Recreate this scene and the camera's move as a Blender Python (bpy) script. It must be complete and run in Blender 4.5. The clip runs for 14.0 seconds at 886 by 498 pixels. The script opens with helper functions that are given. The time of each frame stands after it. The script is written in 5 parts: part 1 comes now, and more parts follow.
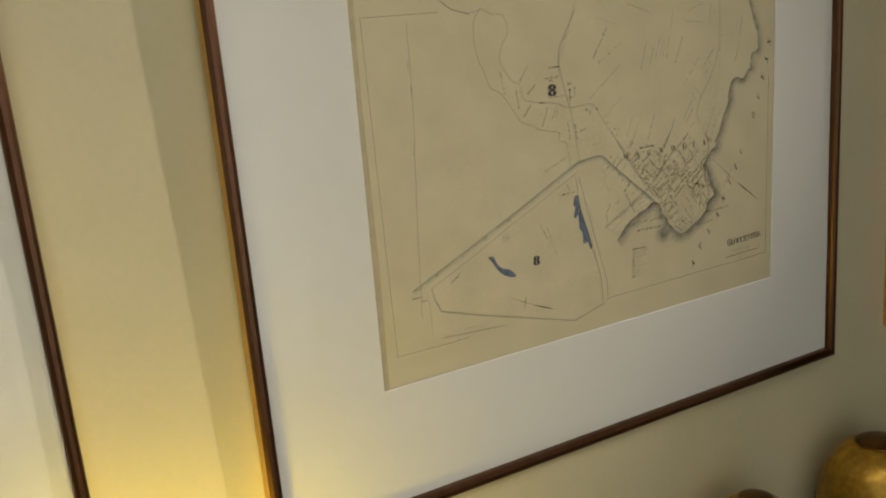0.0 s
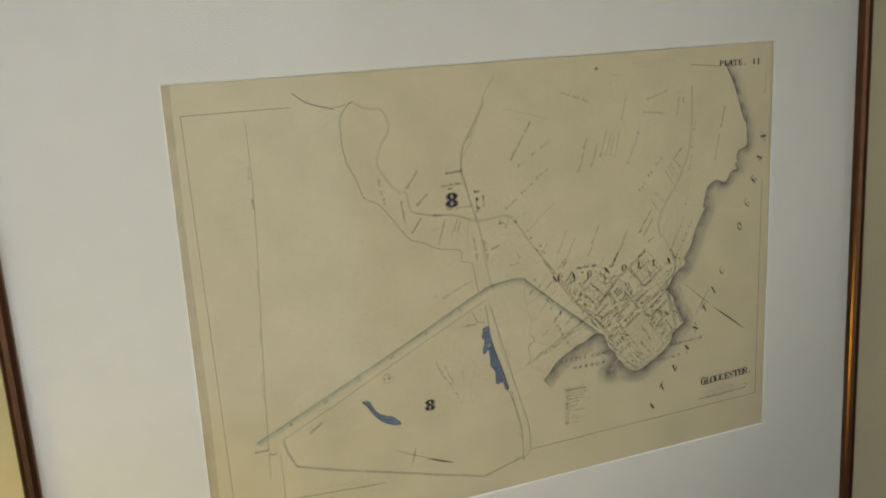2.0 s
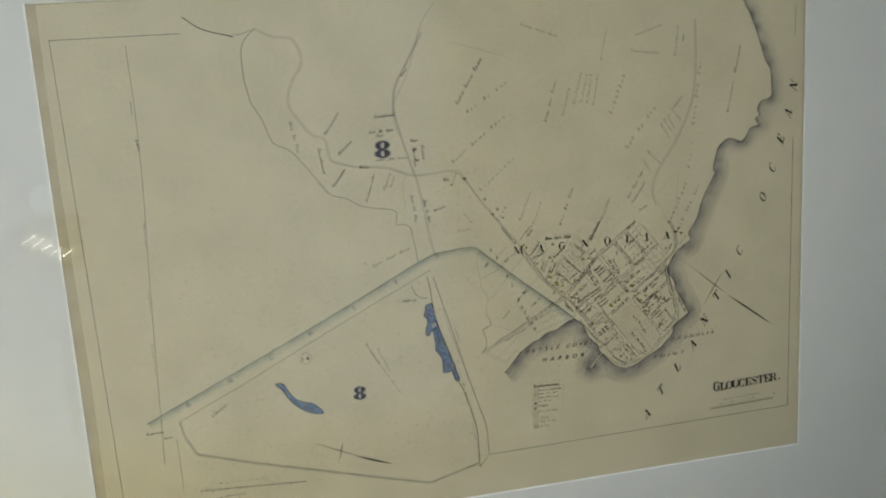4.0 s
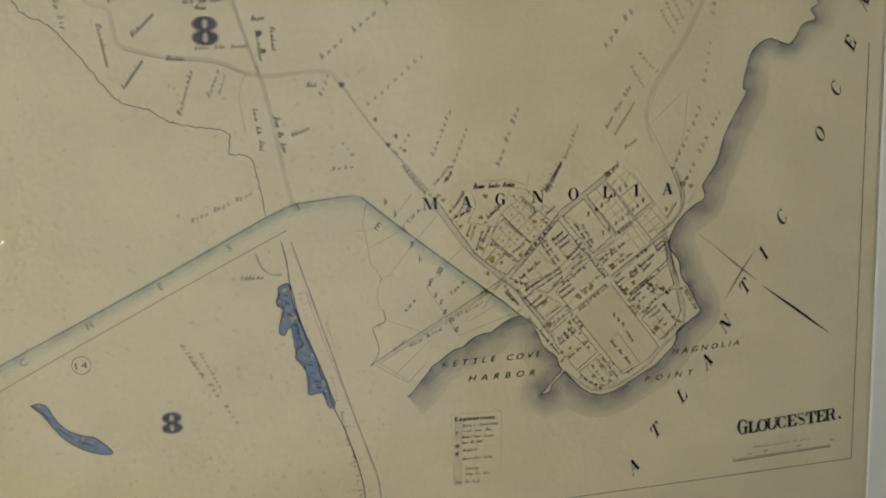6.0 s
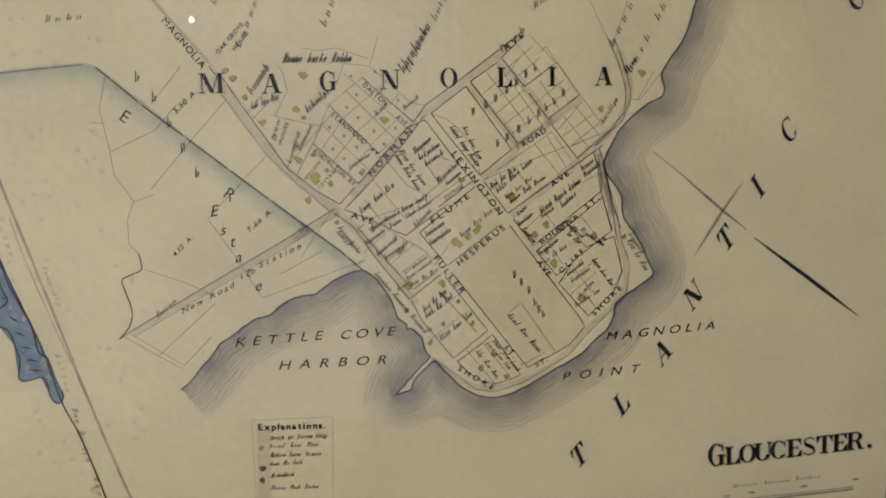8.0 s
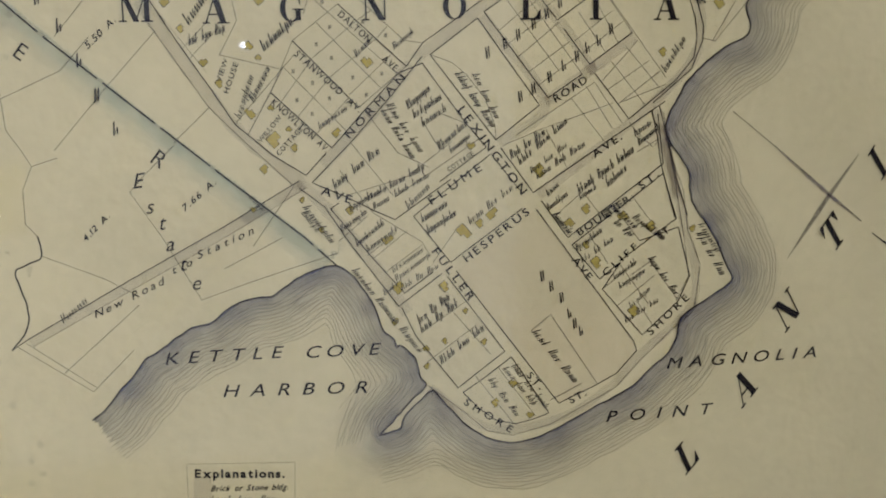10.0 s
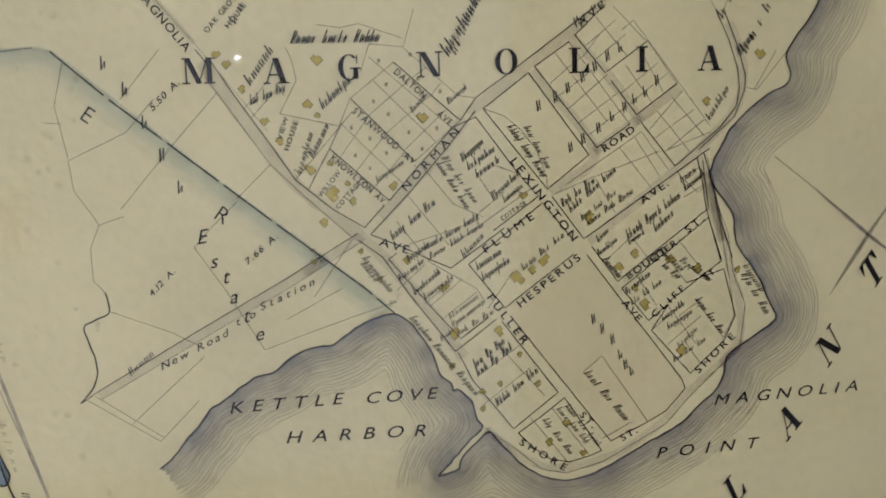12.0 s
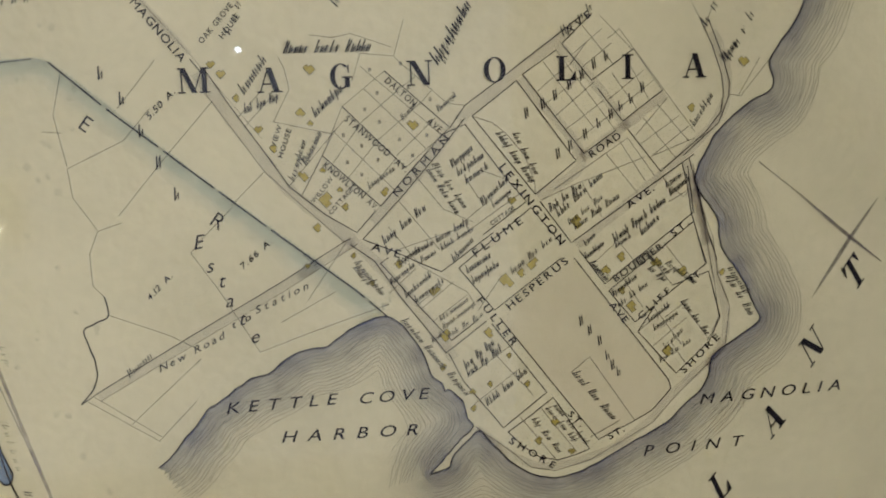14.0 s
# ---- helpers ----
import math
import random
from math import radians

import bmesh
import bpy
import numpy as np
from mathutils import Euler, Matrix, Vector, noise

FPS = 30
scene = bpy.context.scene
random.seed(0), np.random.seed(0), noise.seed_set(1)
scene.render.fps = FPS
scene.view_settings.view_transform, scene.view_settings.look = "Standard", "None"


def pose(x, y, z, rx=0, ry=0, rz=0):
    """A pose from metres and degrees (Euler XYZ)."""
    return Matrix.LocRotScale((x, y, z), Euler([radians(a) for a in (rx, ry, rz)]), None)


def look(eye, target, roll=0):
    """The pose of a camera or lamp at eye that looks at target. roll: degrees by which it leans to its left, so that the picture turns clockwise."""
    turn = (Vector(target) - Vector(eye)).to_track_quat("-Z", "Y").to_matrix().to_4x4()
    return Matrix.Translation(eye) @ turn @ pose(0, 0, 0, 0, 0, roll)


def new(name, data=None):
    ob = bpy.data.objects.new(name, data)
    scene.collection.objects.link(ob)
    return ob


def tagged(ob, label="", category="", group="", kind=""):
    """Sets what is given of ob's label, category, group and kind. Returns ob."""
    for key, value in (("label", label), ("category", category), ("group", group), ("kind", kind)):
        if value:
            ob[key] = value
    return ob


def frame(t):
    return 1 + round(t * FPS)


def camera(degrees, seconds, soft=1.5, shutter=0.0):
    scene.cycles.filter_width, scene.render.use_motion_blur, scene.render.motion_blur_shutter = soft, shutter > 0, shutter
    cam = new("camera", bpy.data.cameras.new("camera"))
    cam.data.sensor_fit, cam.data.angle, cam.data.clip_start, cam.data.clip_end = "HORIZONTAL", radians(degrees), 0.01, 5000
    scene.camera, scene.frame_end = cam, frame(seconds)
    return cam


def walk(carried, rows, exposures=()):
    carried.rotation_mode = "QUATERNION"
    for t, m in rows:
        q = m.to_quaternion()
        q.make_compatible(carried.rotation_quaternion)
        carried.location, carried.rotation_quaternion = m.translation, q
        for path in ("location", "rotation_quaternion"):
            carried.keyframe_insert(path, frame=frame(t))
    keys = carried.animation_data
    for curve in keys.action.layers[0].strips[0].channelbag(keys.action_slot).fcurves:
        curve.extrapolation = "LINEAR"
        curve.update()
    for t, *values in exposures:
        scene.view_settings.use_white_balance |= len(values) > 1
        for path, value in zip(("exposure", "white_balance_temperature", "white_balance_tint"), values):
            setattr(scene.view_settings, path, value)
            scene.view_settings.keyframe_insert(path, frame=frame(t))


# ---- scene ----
cam = camera(51.3, 14.0, 2.0)
# The picture hangs on a wire: its foot touches the wall, its head leans out a little.
LEAN, FOOT = 0.9, 1.05
HANG = pose(0, 0, FOOT, LEAN) @ pose(0, 0, -FOOT)
PATH = [
    (0, (-0.516, -1.155, 1.762), (0.421, 0.542, 1.27), -4.4),
    (0.5, (-0.407, -1.123, 1.773), (0.54, 0.574, 1.3), -4.5),
    (1, (-0.283, -1.008, 1.807), (0.674, 0.691, 1.36), -5.1),
    (1.5, (-0.191, -0.979, 1.82), (0.667, 0.776, 1.389), -4.7),
    (2, (-0.087, -1.039, 1.837), (0.613, 0.778, 1.381), -3.2),
    (2.2, (-0.048, -1.064, 1.829), (0.601, 0.77, 1.364), -2.4),
    (4.3, (0.219, -0.927, 1.713), (0.556, 1.008, 1.335), -3.2),
    (4.5, (0.237, -0.907, 1.725), (0.543, 1.025, 1.306), -2.7),
    (4.9, (0.252, -0.861, 1.713), (0.562, 1.072, 1.305), -2.9),
    (5, (0.259, -0.845, 1.707), (0.576, 1.087, 1.297), -2.8),
    (5.5, (0.317, -0.745, 1.662), (0.656, 1.193, 1.302), -2.4),
    (6, (0.364, -0.633, 1.596), (0.699, 1.309, 1.252), -2.6),
    (6.5, (0.39, -0.55, 1.573), (0.72, 1.4, 1.277), -2.2),
    (7, (0.458, -0.499, 1.552), (0.748, 1.442, 1.169), -1.8),
    (7.5, (0.497, -0.459, 1.525), (0.778, 1.485, 1.146), -0.8),
    (7.7, (0.503, -0.445, 1.525), (0.771, 1.499, 1.136), -0.9),
    (9.8, (0.543, -0.318, 1.477), (0.656, 1.662, 1.213), -1.2),
    (10, (0.542, -0.321, 1.485), (0.664, 1.653, 1.186), -0.8),
    (10.5, (0.531, -0.322, 1.491), (0.667, 1.653, 1.202), -1.0),
    (11, (0.532, -0.323, 1.487), (0.673, 1.651, 1.198), -1.2),
    (11.5, (0.527, -0.321, 1.501), (0.673, 1.651, 1.201), -1.7),
    (12, (0.52, -0.327, 1.502), (0.661, 1.646, 1.21), -1.9),
    (12.5, (0.521, -0.325, 1.504), (0.655, 1.648, 1.206), -2.0),
    (13, (0.524, -0.334, 1.503), (0.656, 1.641, 1.214), -2.2),
    (13.5, (0.527, -0.335, 1.511), (0.657, 1.636, 1.202), -2.1),
    (14, (0.524, -0.334, 1.508), (0.658, 1.637, 1.194), -2.1),
]
walk(cam, [(t, HANG @ look(eye, target, roll)) for t, eye, target, roll in PATH], [(0, -0.02, 7250, 10), (1, 0.06, 7100, 11), (1.5, 0.13, 7050, 11), (2, 0.2, 6650, 9), (4.5, 0.2, 5960, 7), (5.5, 0.2, 6120, 8), (6.5, 0.22, 6650, 12), (7.5, 0.42, 6550, 12), (10, 0.55, 6370, 10), (14, 0.55, 6330, 10)])

# ---- world and lights ----
world = bpy.data.worlds.new("world")
scene.world = world
world.use_nodes = True
world.node_tree.nodes["Background"].inputs[0].default_value = (0.86, 0.92, 1.0, 1)
world.node_tree.nodes["Background"].inputs[1].default_value = 1.18


def lamp(name, kind, m, watts, colour, size=0.1, size_y=None):
    data = bpy.data.lights.new(name, kind)
    data.energy, data.color = watts, colour
    if kind == "AREA":
        data.shape = "RECTANGLE" if size_y else "DISK"
        data.size = size
        if size_y:
            data.size_y = size_y
    else:
        data.shadow_soft_size = size
    ob = new(name, data)
    ob.matrix_world = m
    return ob


DOWNLIGHT = (4.2, -2.3, 2.98)
key = lamp("spotlight_lamp", "SPOT", look(DOWNLIGHT, (-0.50, 0, 1.22)), 395, (1.0, 0.94, 0.84), 0.05)
key.data.spot_size, key.data.spot_blend = radians(20), 1.0
# soft overhead fill, added; no ceiling panel is known here
lamp("ceiling_fill_lamp", "AREA", pose(-0.75, -1.65, 3.0), 9, (0.95, 0.98, 1.0), 1.6, 0.7)
lamp("table_bulb", "POINT", pose(-0.40, -0.155, 0.865), 9, (1.0, 0.80, 0.09), 0.04)

# ---- materials ----


def material(name, colour, rough=0.6, metal=0.0, grain=0.1, scale=40.0, bump=0.0, blotch=0.08, spec=0.5):
    """A surface with fine grain and broad blotches of its own colour, in object space."""
    mat = bpy.data.materials.new(name)
    mat.use_nodes = True
    nt = mat.node_tree
    bsdf = nt.nodes["Principled BSDF"]
    bsdf.inputs["Roughness"].default_value, bsdf.inputs["Metallic"].default_value = rough, metal
    bsdf.inputs["Specular IOR Level"].default_value = spec
    co = nt.nodes.new("ShaderNodeTexCoord")
    fine, broad = nt.nodes.new("ShaderNodeTexNoise"), nt.nodes.new("ShaderNodeTexNoise")
    fine.inputs["Scale"].default_value, broad.inputs["Scale"].default_value = scale, scale / 14
    fine.inputs["Detail"].default_value = 5
    last = None
    for node, amount in ((fine, grain), (broad, blotch)):
        nt.links.new(co.outputs["Object"], node.inputs["Vector"])
        ramp = nt.nodes.new("ShaderNodeMapRange")
        ramp.inputs[1].default_value, ramp.inputs[2].default_value = 0.3, 0.7
        ramp.inputs[3].default_value, ramp.inputs[4].default_value = 1 - amount, 1 + amount
        nt.links.new(node.outputs["Fac"], ramp.inputs[0])
        mix = nt.nodes.new("ShaderNodeVectorMath")
        mix.operation = "SCALE"
        if last is None:
            mix.inputs[0].default_value = colour
        else:
            nt.links.new(last.outputs[0], mix.inputs[0])
        nt.links.new(ramp.outputs[0], mix.inputs["Scale"])
        last = mix
    nt.links.new(last.outputs[0], bsdf.inputs["Base Color"])
    if bump:
        b = nt.nodes.new("ShaderNodeBump")
        b.inputs["Strength"].default_value, b.inputs["Distance"].default_value = bump, 0.002
        nt.links.new(fine.outputs["Fac"], b.inputs["Height"])
        nt.links.new(b.outputs[0], bsdf.inputs["Normal"])
    return mat


def ink_material(name, colour, cover, ragged=0.25, scale=900.0, fade=None):
    """Printing ink or water colour on paper; fade = (full, gone): how it thins with the distance kept in the UV map, in millimetres."""
    mat = bpy.data.materials.new(name)
    mat.use_nodes = True
    nt = mat.node_tree
    nt.nodes.remove(nt.nodes["Principled BSDF"])
    out = nt.nodes["Material Output"]
    dye, clear, mix = (nt.nodes.new(k) for k in ("ShaderNodeBsdfDiffuse", "ShaderNodeBsdfTransparent", "ShaderNodeMixShader"))
    dye.inputs[0].default_value = (*colour, 1)
    co, grain = nt.nodes.new("ShaderNodeTexCoord"), nt.nodes.new("ShaderNodeTexNoise")
    grain.inputs["Scale"].default_value, grain.inputs["Detail"].default_value = scale, 3
    nt.links.new(co.outputs["Object"], grain.inputs["Vector"])
    ramp = nt.nodes.new("ShaderNodeMapRange")
    ramp.inputs[1].default_value, ramp.inputs[2].default_value = 0.3, 0.7
    ramp.inputs[3].default_value, ramp.inputs[4].default_value = cover * (1 - ragged), min(1.0, cover * (1 + ragged))
    nt.links.new(grain.outputs["Fac"], ramp.inputs[0])
    value = ramp.outputs[0]
    if fade:
        uv, split = nt.nodes.new("ShaderNodeUVMap"), nt.nodes.new("ShaderNodeSeparateXYZ")
        nt.links.new(uv.outputs[0], split.inputs[0])
        curve = nt.nodes.new("ShaderNodeValToRGB")
        curve.color_ramp.interpolation = "EASE"
        curve.color_ramp.elements[0].position, curve.color_ramp.elements[0].color = 0.0, (0, 0, 0, 1)
        curve.color_ramp.elements[1].position, curve.color_ramp.elements[1].color = 1.0, (0, 0, 0, 1)
        for at, much in fade:
            e = curve.color_ramp.elements.new(at)
            e.color = (much, much, much, 1)
        nt.links.new(split.outputs[0], curve.inputs[0])
        times = nt.nodes.new("ShaderNodeMath")
        times.operation = "MULTIPLY"
        nt.links.new(value, times.inputs[0])
        nt.links.new(curve.outputs[0], times.inputs[1])
        value = times.outputs[0]
    nt.links.new(value, mix.inputs[0])
    nt.links.new(clear.outputs[0], mix.inputs[1])
    nt.links.new(dye.outputs[0], mix.inputs[2])
    nt.links.new(mix.outputs[0], out.inputs[0])
    return mat


def pane_material(name, rough=0.0):
    """Thin clear glass: it lets light through and mirrors more at a slant."""
    mat = bpy.data.materials.new(name)
    mat.use_nodes = True
    nt = mat.node_tree
    nt.nodes.remove(nt.nodes["Principled BSDF"])
    gloss, clear, mix, tilt = (nt.nodes.new(k) for k in ("ShaderNodeBsdfGlossy", "ShaderNodeBsdfTransparent", "ShaderNodeMixShader", "ShaderNodeLayerWeight"))
    power, scaled = nt.nodes.new("ShaderNodeMath"), nt.nodes.new("ShaderNodeMath")
    power.operation, scaled.operation = "POWER", "MULTIPLY_ADD"
    power.inputs[1].default_value, scaled.inputs[1].default_value, scaled.inputs[2].default_value = 5.0, 0.96, 0.04
    tilt.inputs["Blend"].default_value = 0.5
    gloss.inputs["Roughness"].default_value = rough
    clear.inputs[0].default_value = (0.985, 0.995, 0.985, 1)
    nt.links.new(tilt.outputs["Facing"], power.inputs[0])
    nt.links.new(power.outputs[0], scaled.inputs[0])
    nt.links.new(scaled.outputs[0], mix.inputs[0])
    nt.links.new(clear.outputs[0], mix.inputs[1])
    nt.links.new(gloss.outputs[0], mix.inputs[2])
    nt.links.new(mix.outputs[0], nt.nodes["Material Output"].inputs[0])
    return mat


def clear_material(name):
    mat = bpy.data.materials.new(name)
    mat.use_nodes = True
    nt = mat.node_tree
    nt.nodes.remove(nt.nodes["Principled BSDF"])
    clear = nt.nodes.new("ShaderNodeBsdfTransparent")
    nt.links.new(clear.outputs[0], nt.nodes["Material Output"].inputs[0])
    return mat


def sheer_material(name):
    """Thin woven cloth: part of the light passes between the threads, part is scattered."""
    mat = bpy.data.materials.new(name)
    mat.use_nodes = True
    nt = mat.node_tree
    nt.nodes.remove(nt.nodes["Principled BSDF"])
    through_it, back, clear, a, b = (nt.nodes.new(k) for k in ("ShaderNodeBsdfTranslucent", "ShaderNodeBsdfDiffuse", "ShaderNodeBsdfTransparent", "ShaderNodeMixShader", "ShaderNodeMixShader"))
    for node in (through_it, back):
        node.inputs[0].default_value = (0.82, 0.82, 0.80, 1)
    a.inputs[0].default_value, b.inputs[0].default_value = 0.35, 0.5
    nt.links.new(through_it.outputs[0], a.inputs[1])
    nt.links.new(back.outputs[0], a.inputs[2])
    nt.links.new(a.outputs[0], b.inputs[1])
    nt.links.new(clear.outputs[0], b.inputs[2])
    nt.links.new(b.outputs[0], nt.nodes["Material Output"].inputs[0])
    return mat


def glow_material(name, colour, strength):
    mat = bpy.data.materials.new(name)
    mat.use_nodes = True
    bsdf = mat.node_tree.nodes["Principled BSDF"]
    bsdf.inputs["Emission Color"].default_value, bsdf.inputs["Emission Strength"].default_value = (*colour, 1), strength
    return mat


PLASTER = material("wall_paint", (0.56, 0.51, 0.335), 0.75, grain=0.02, scale=90, bump=0.12, blotch=0.03)
WHITE = material("ceiling_paint", (0.78, 0.77, 0.73), 0.8, grain=0.02, scale=60, bump=0.1)
BOARDS = material("floor_wood", (0.14, 0.10, 0.075), 0.45, grain=0.3, scale=25, bump=0.1)
MAT_BOARD = material("mat_board", (0.74, 0.72, 0.68), 0.85, grain=0.012, scale=700, bump=0.15, blotch=0.02, spec=0.2)
MAT_CORE = material("mat_core", (0.88, 0.87, 0.84), 0.8, grain=0.01, scale=500, spec=0.2)
PAPER = material("aged_paper", (0.61, 0.535, 0.365), 0.85, grain=0.035, scale=260, bump=0.2, blotch=0.05, spec=0.15)
# the table lamp's golden light on the rail sides, put into their colour
LAMPLIT_GOLD = material("lamplit_gold_metal", (0.60, 0.36, 0.08), 0.35, 0.85, grain=0.12, scale=50)
COPPER = material("bronzed_metal", (0.13, 0.062, 0.034), 0.3, 0.9, grain=0.1, scale=60)
HONEY = material("honey_wood", (0.62, 0.30, 0.06), 0.35, grain=0.25, scale=30, bump=0.1)
DARK = material("dark_wood", (0.05, 0.022, 0.012), 0.3, grain=0.3, scale=30)
BRASS = material("brass", (0.50, 0.30, 0.06), 0.42, 1.0, grain=0.25, scale=70, bump=0.15, blotch=0.35)
BRASS_DARK = material("dark_brass", (0.16, 0.085, 0.025), 0.35, 1.0, grain=0.2, scale=40)
LINEN = material("lamp_linen", (0.75, 0.62, 0.40), 0.9, grain=0.05, scale=300)
STEEL = material("white_metal", (0.7, 0.7, 0.68), 0.4, 0.2)
COOL_LIT = glow_material("glint_glow", (0.78, 0.90, 1.0), 24)
WARM_LIT = glow_material("slot_glow", (1.0, 0.93, 0.7), 20)
FILL_PANEL = glow_material("fill_panel_glow", (1.0, 0.95, 0.88), 2.0)
SHEER = sheer_material("sheer_cloth")
GLOBE = glow_material("frosted_globe", (0.85, 0.93, 1.0), 1.3)
CLEAR = clear_material("glass_body")
PANE = pane_material("picture_glass", 0.01)
INK = ink_material("black_ink", (0.018, 0.016, 0.024), 0.985, 0.03)
SEPIA = ink_material("grey_ink", (0.10, 0.085, 0.115), 0.46, 0.35)
SLATE = ink_material("slate_ink", (0.045, 0.04, 0.07), 0.8, 0.15)
LILAC = ink_material("lilac_ink", (0.15, 0.11, 0.20), 0.36, 0.35, 300)
FINE = ink_material("fine_ink", (0.10, 0.095, 0.15), 0.25, 0.6, 260)
WASH = ink_material("road_wash", (0.26, 0.20, 0.24), 0.11, 0.3, 160)
PINK = ink_material("rose_wash", (0.70, 0.44, 0.33), 0.045, 0.4, 60)
BLUISH = ink_material("thin_blue_wash", (0.20, 0.27, 0.36), 0.16, 0.4, 120)
SEA = ink_material("sea_wash", (0.145, 0.15, 0.225), 0.58, 0.5, 70, ((0.085, 0.0), (0.10, 1.0), (0.15, 0.66), (0.32, 0.44), (0.50, 0.25), (0.69, 0.09), (0.92, 0.0)))
GREEN = ink_material("boundary_wash", (0.17, 0.34, 0.40), 0.32, 0.3, 120, ((0.02, 0.0), (0.1, 0.9), (0.35, 0.6), (0.7, 0.2)))
BLUE = ink_material("pond_blue", (0.16, 0.23, 0.36), 0.68, 0.35, 160)
YELLOW = ink_material("house_yellow", (0.55, 0.43, 0.11), 0.65, 0.2, 400)
TONED = ink_material("edge_strip", (0.48, 0.34, 0.13), 0.15, 0.4, 60)
SPECK = ink_material("foxing", (0.28, 0.23, 0.17), 0.085, 0.6, 200)

# ---- building helpers ----


def part(name, bm, mat, parent=None, label="", smooth=False):
    me = bpy.data.meshes.new(name)
    bm.to_mesh(me)
    bm.free()
    me.materials.append(mat)
    if smooth:
        for p in me.polygons:
            p.use_smooth = True
    ob = new(name, me)
    if parent is not None:
        ob.parent = parent
    return tagged(ob, label)


def thing(name, m, label, category, group="", kind=""):
    ob = new(name)
    ob.matrix_world = m
    return tagged(ob, label, category, group, kind)


def box(lo, hi, bevel=0.0, bm=None):
    bm = bm or bmesh.new()
    size = [b - a for a, b in zip(lo, hi)]
    mid = [(a + b) / 2 for a, b in zip(lo, hi)]
    made = bmesh.ops.create_cube(bm, size=1, matrix=Matrix.LocRotScale(mid, None, size))
    if bevel:
        edges = {e for v in made["verts"] for e in v.link_edges}
        bmesh.ops.bevel(bm, geom=list(edges), offset=bevel, segments=2, affect="EDGES", profile=0.6)
    return bm


def turned(profile, steps=40):
    """A turned body from (radius, height) pairs, from foot to top."""
    bm = bmesh.new()
    rings = [[bm.verts.new((r * math.cos(a), r * math.sin(a), z)) for a in (2 * math.pi * k / steps for k in range(steps))] for r, z in profile]
    for low, high in zip(rings, rings[1:]):
        for k in range(steps):
            bm.faces.new((low[k], low[(k + 1) % steps], high[(k + 1) % steps], high[k]))
    bm.faces.new(rings[0][::-1])
    bm.faces.new(rings[-1])
    return bm


def structure(name, lo, hi, mat, label):
    return tagged(part(name, box(lo, hi), mat), label, name.split("_")[0], kind="structure")


# ---- the room ----
X0, X1, Y0, H = -3.2, 5.4, -2.9, 3.05
structure("wall_north", (X0, 0, 0), (X1, 0.15, H), PLASTER, "cream painted plaster wall behind the pictures")
structure("wall_west", (X0 - 0.15, Y0, 0), (X0, 0.15, H), PLASTER, "cream painted side wall")
structure("wall_east", (X1, Y0, 0), (X1 + 0.15, 0.15, H), PLASTER, "cream painted side wall")
structure("floor", (X0, Y0, -0.1), (X1, 0.0, 0), BOARDS, "dark brown wooden floor")
structure("ceiling", (X0, Y0, H), (X1, 0.0, H + 0.1), WHITE, "white painted ceiling")
WX0, WX1, WZ0, WZ1 = -2.4, 1.05, 0.12, 2.6
bm = bmesh.new()
for lo, hi in (((X0, Y0 - 0.15, 0), (WX0, Y0, H)), ((WX1, Y0 - 0.15, 0), (X1, Y0, H)), ((WX0, Y0 - 0.15, 0), (WX1, Y0, WZ0)), ((WX0, Y0 - 0.15, WZ1), (WX1, Y0, H))):
    box(lo, hi, bm=bm)
tagged(part("wall_south", bm, PLASTER), "cream painted wall with a tall wide window across the room", "wall", kind="structure")
window = thing("window_1", pose(0, Y0, 0), "tall wide white window with daylight behind it", "window", kind="structure")
for lo, hi in (((WX0, WZ0), (WX0 + 0.045, WZ1)), ((WX1 - 0.045, WZ0), (WX1, WZ1)), ((WX0 + 0.045, WZ0), (WX1 - 0.045, WZ0 + 0.045)), ((WX0 + 0.045, WZ1 - 0.045), (WX1 - 0.045, WZ1))):
    part("window_frame", box((lo[0], -0.13, lo[1]), (hi[0], -0.08, hi[1]), 0.004), STEEL, window)
pane = part("pane", box((WX0 + 0.045, -0.108, WZ0 + 0.045), (WX1 - 0.045, -0.102, WZ1 - 0.045)), CLEAR, window, "clear window pane")
pane.visible_shadow = False


def curtain(x0, x1, z0, z1, y):
    """A sheer curtain in soft folds."""
    bm = bmesh.new()
    n = 90
    for z in (z0, z1):
        for k in range(n + 1):
            x = x0 + (x1 - x0) * k / n
            bm.verts.new((x, y + 0.010 * math.sin(x * 42) + 0.005 * math.sin(x * 97 + z), z))
    bm.verts.ensure_lookup_table()
    for k in range(n):
        bm.faces.new((bm.verts[k], bm.verts[k + 1], bm.verts[n + 2 + k], bm.verts[n + 1 + k]))
    ob = part("sheer_curtain", bm, SHEER, None, "white sheer curtain in soft folds before the window", True)
    return tagged(ob, "white sheer curtain in soft folds before the window", "curtain")


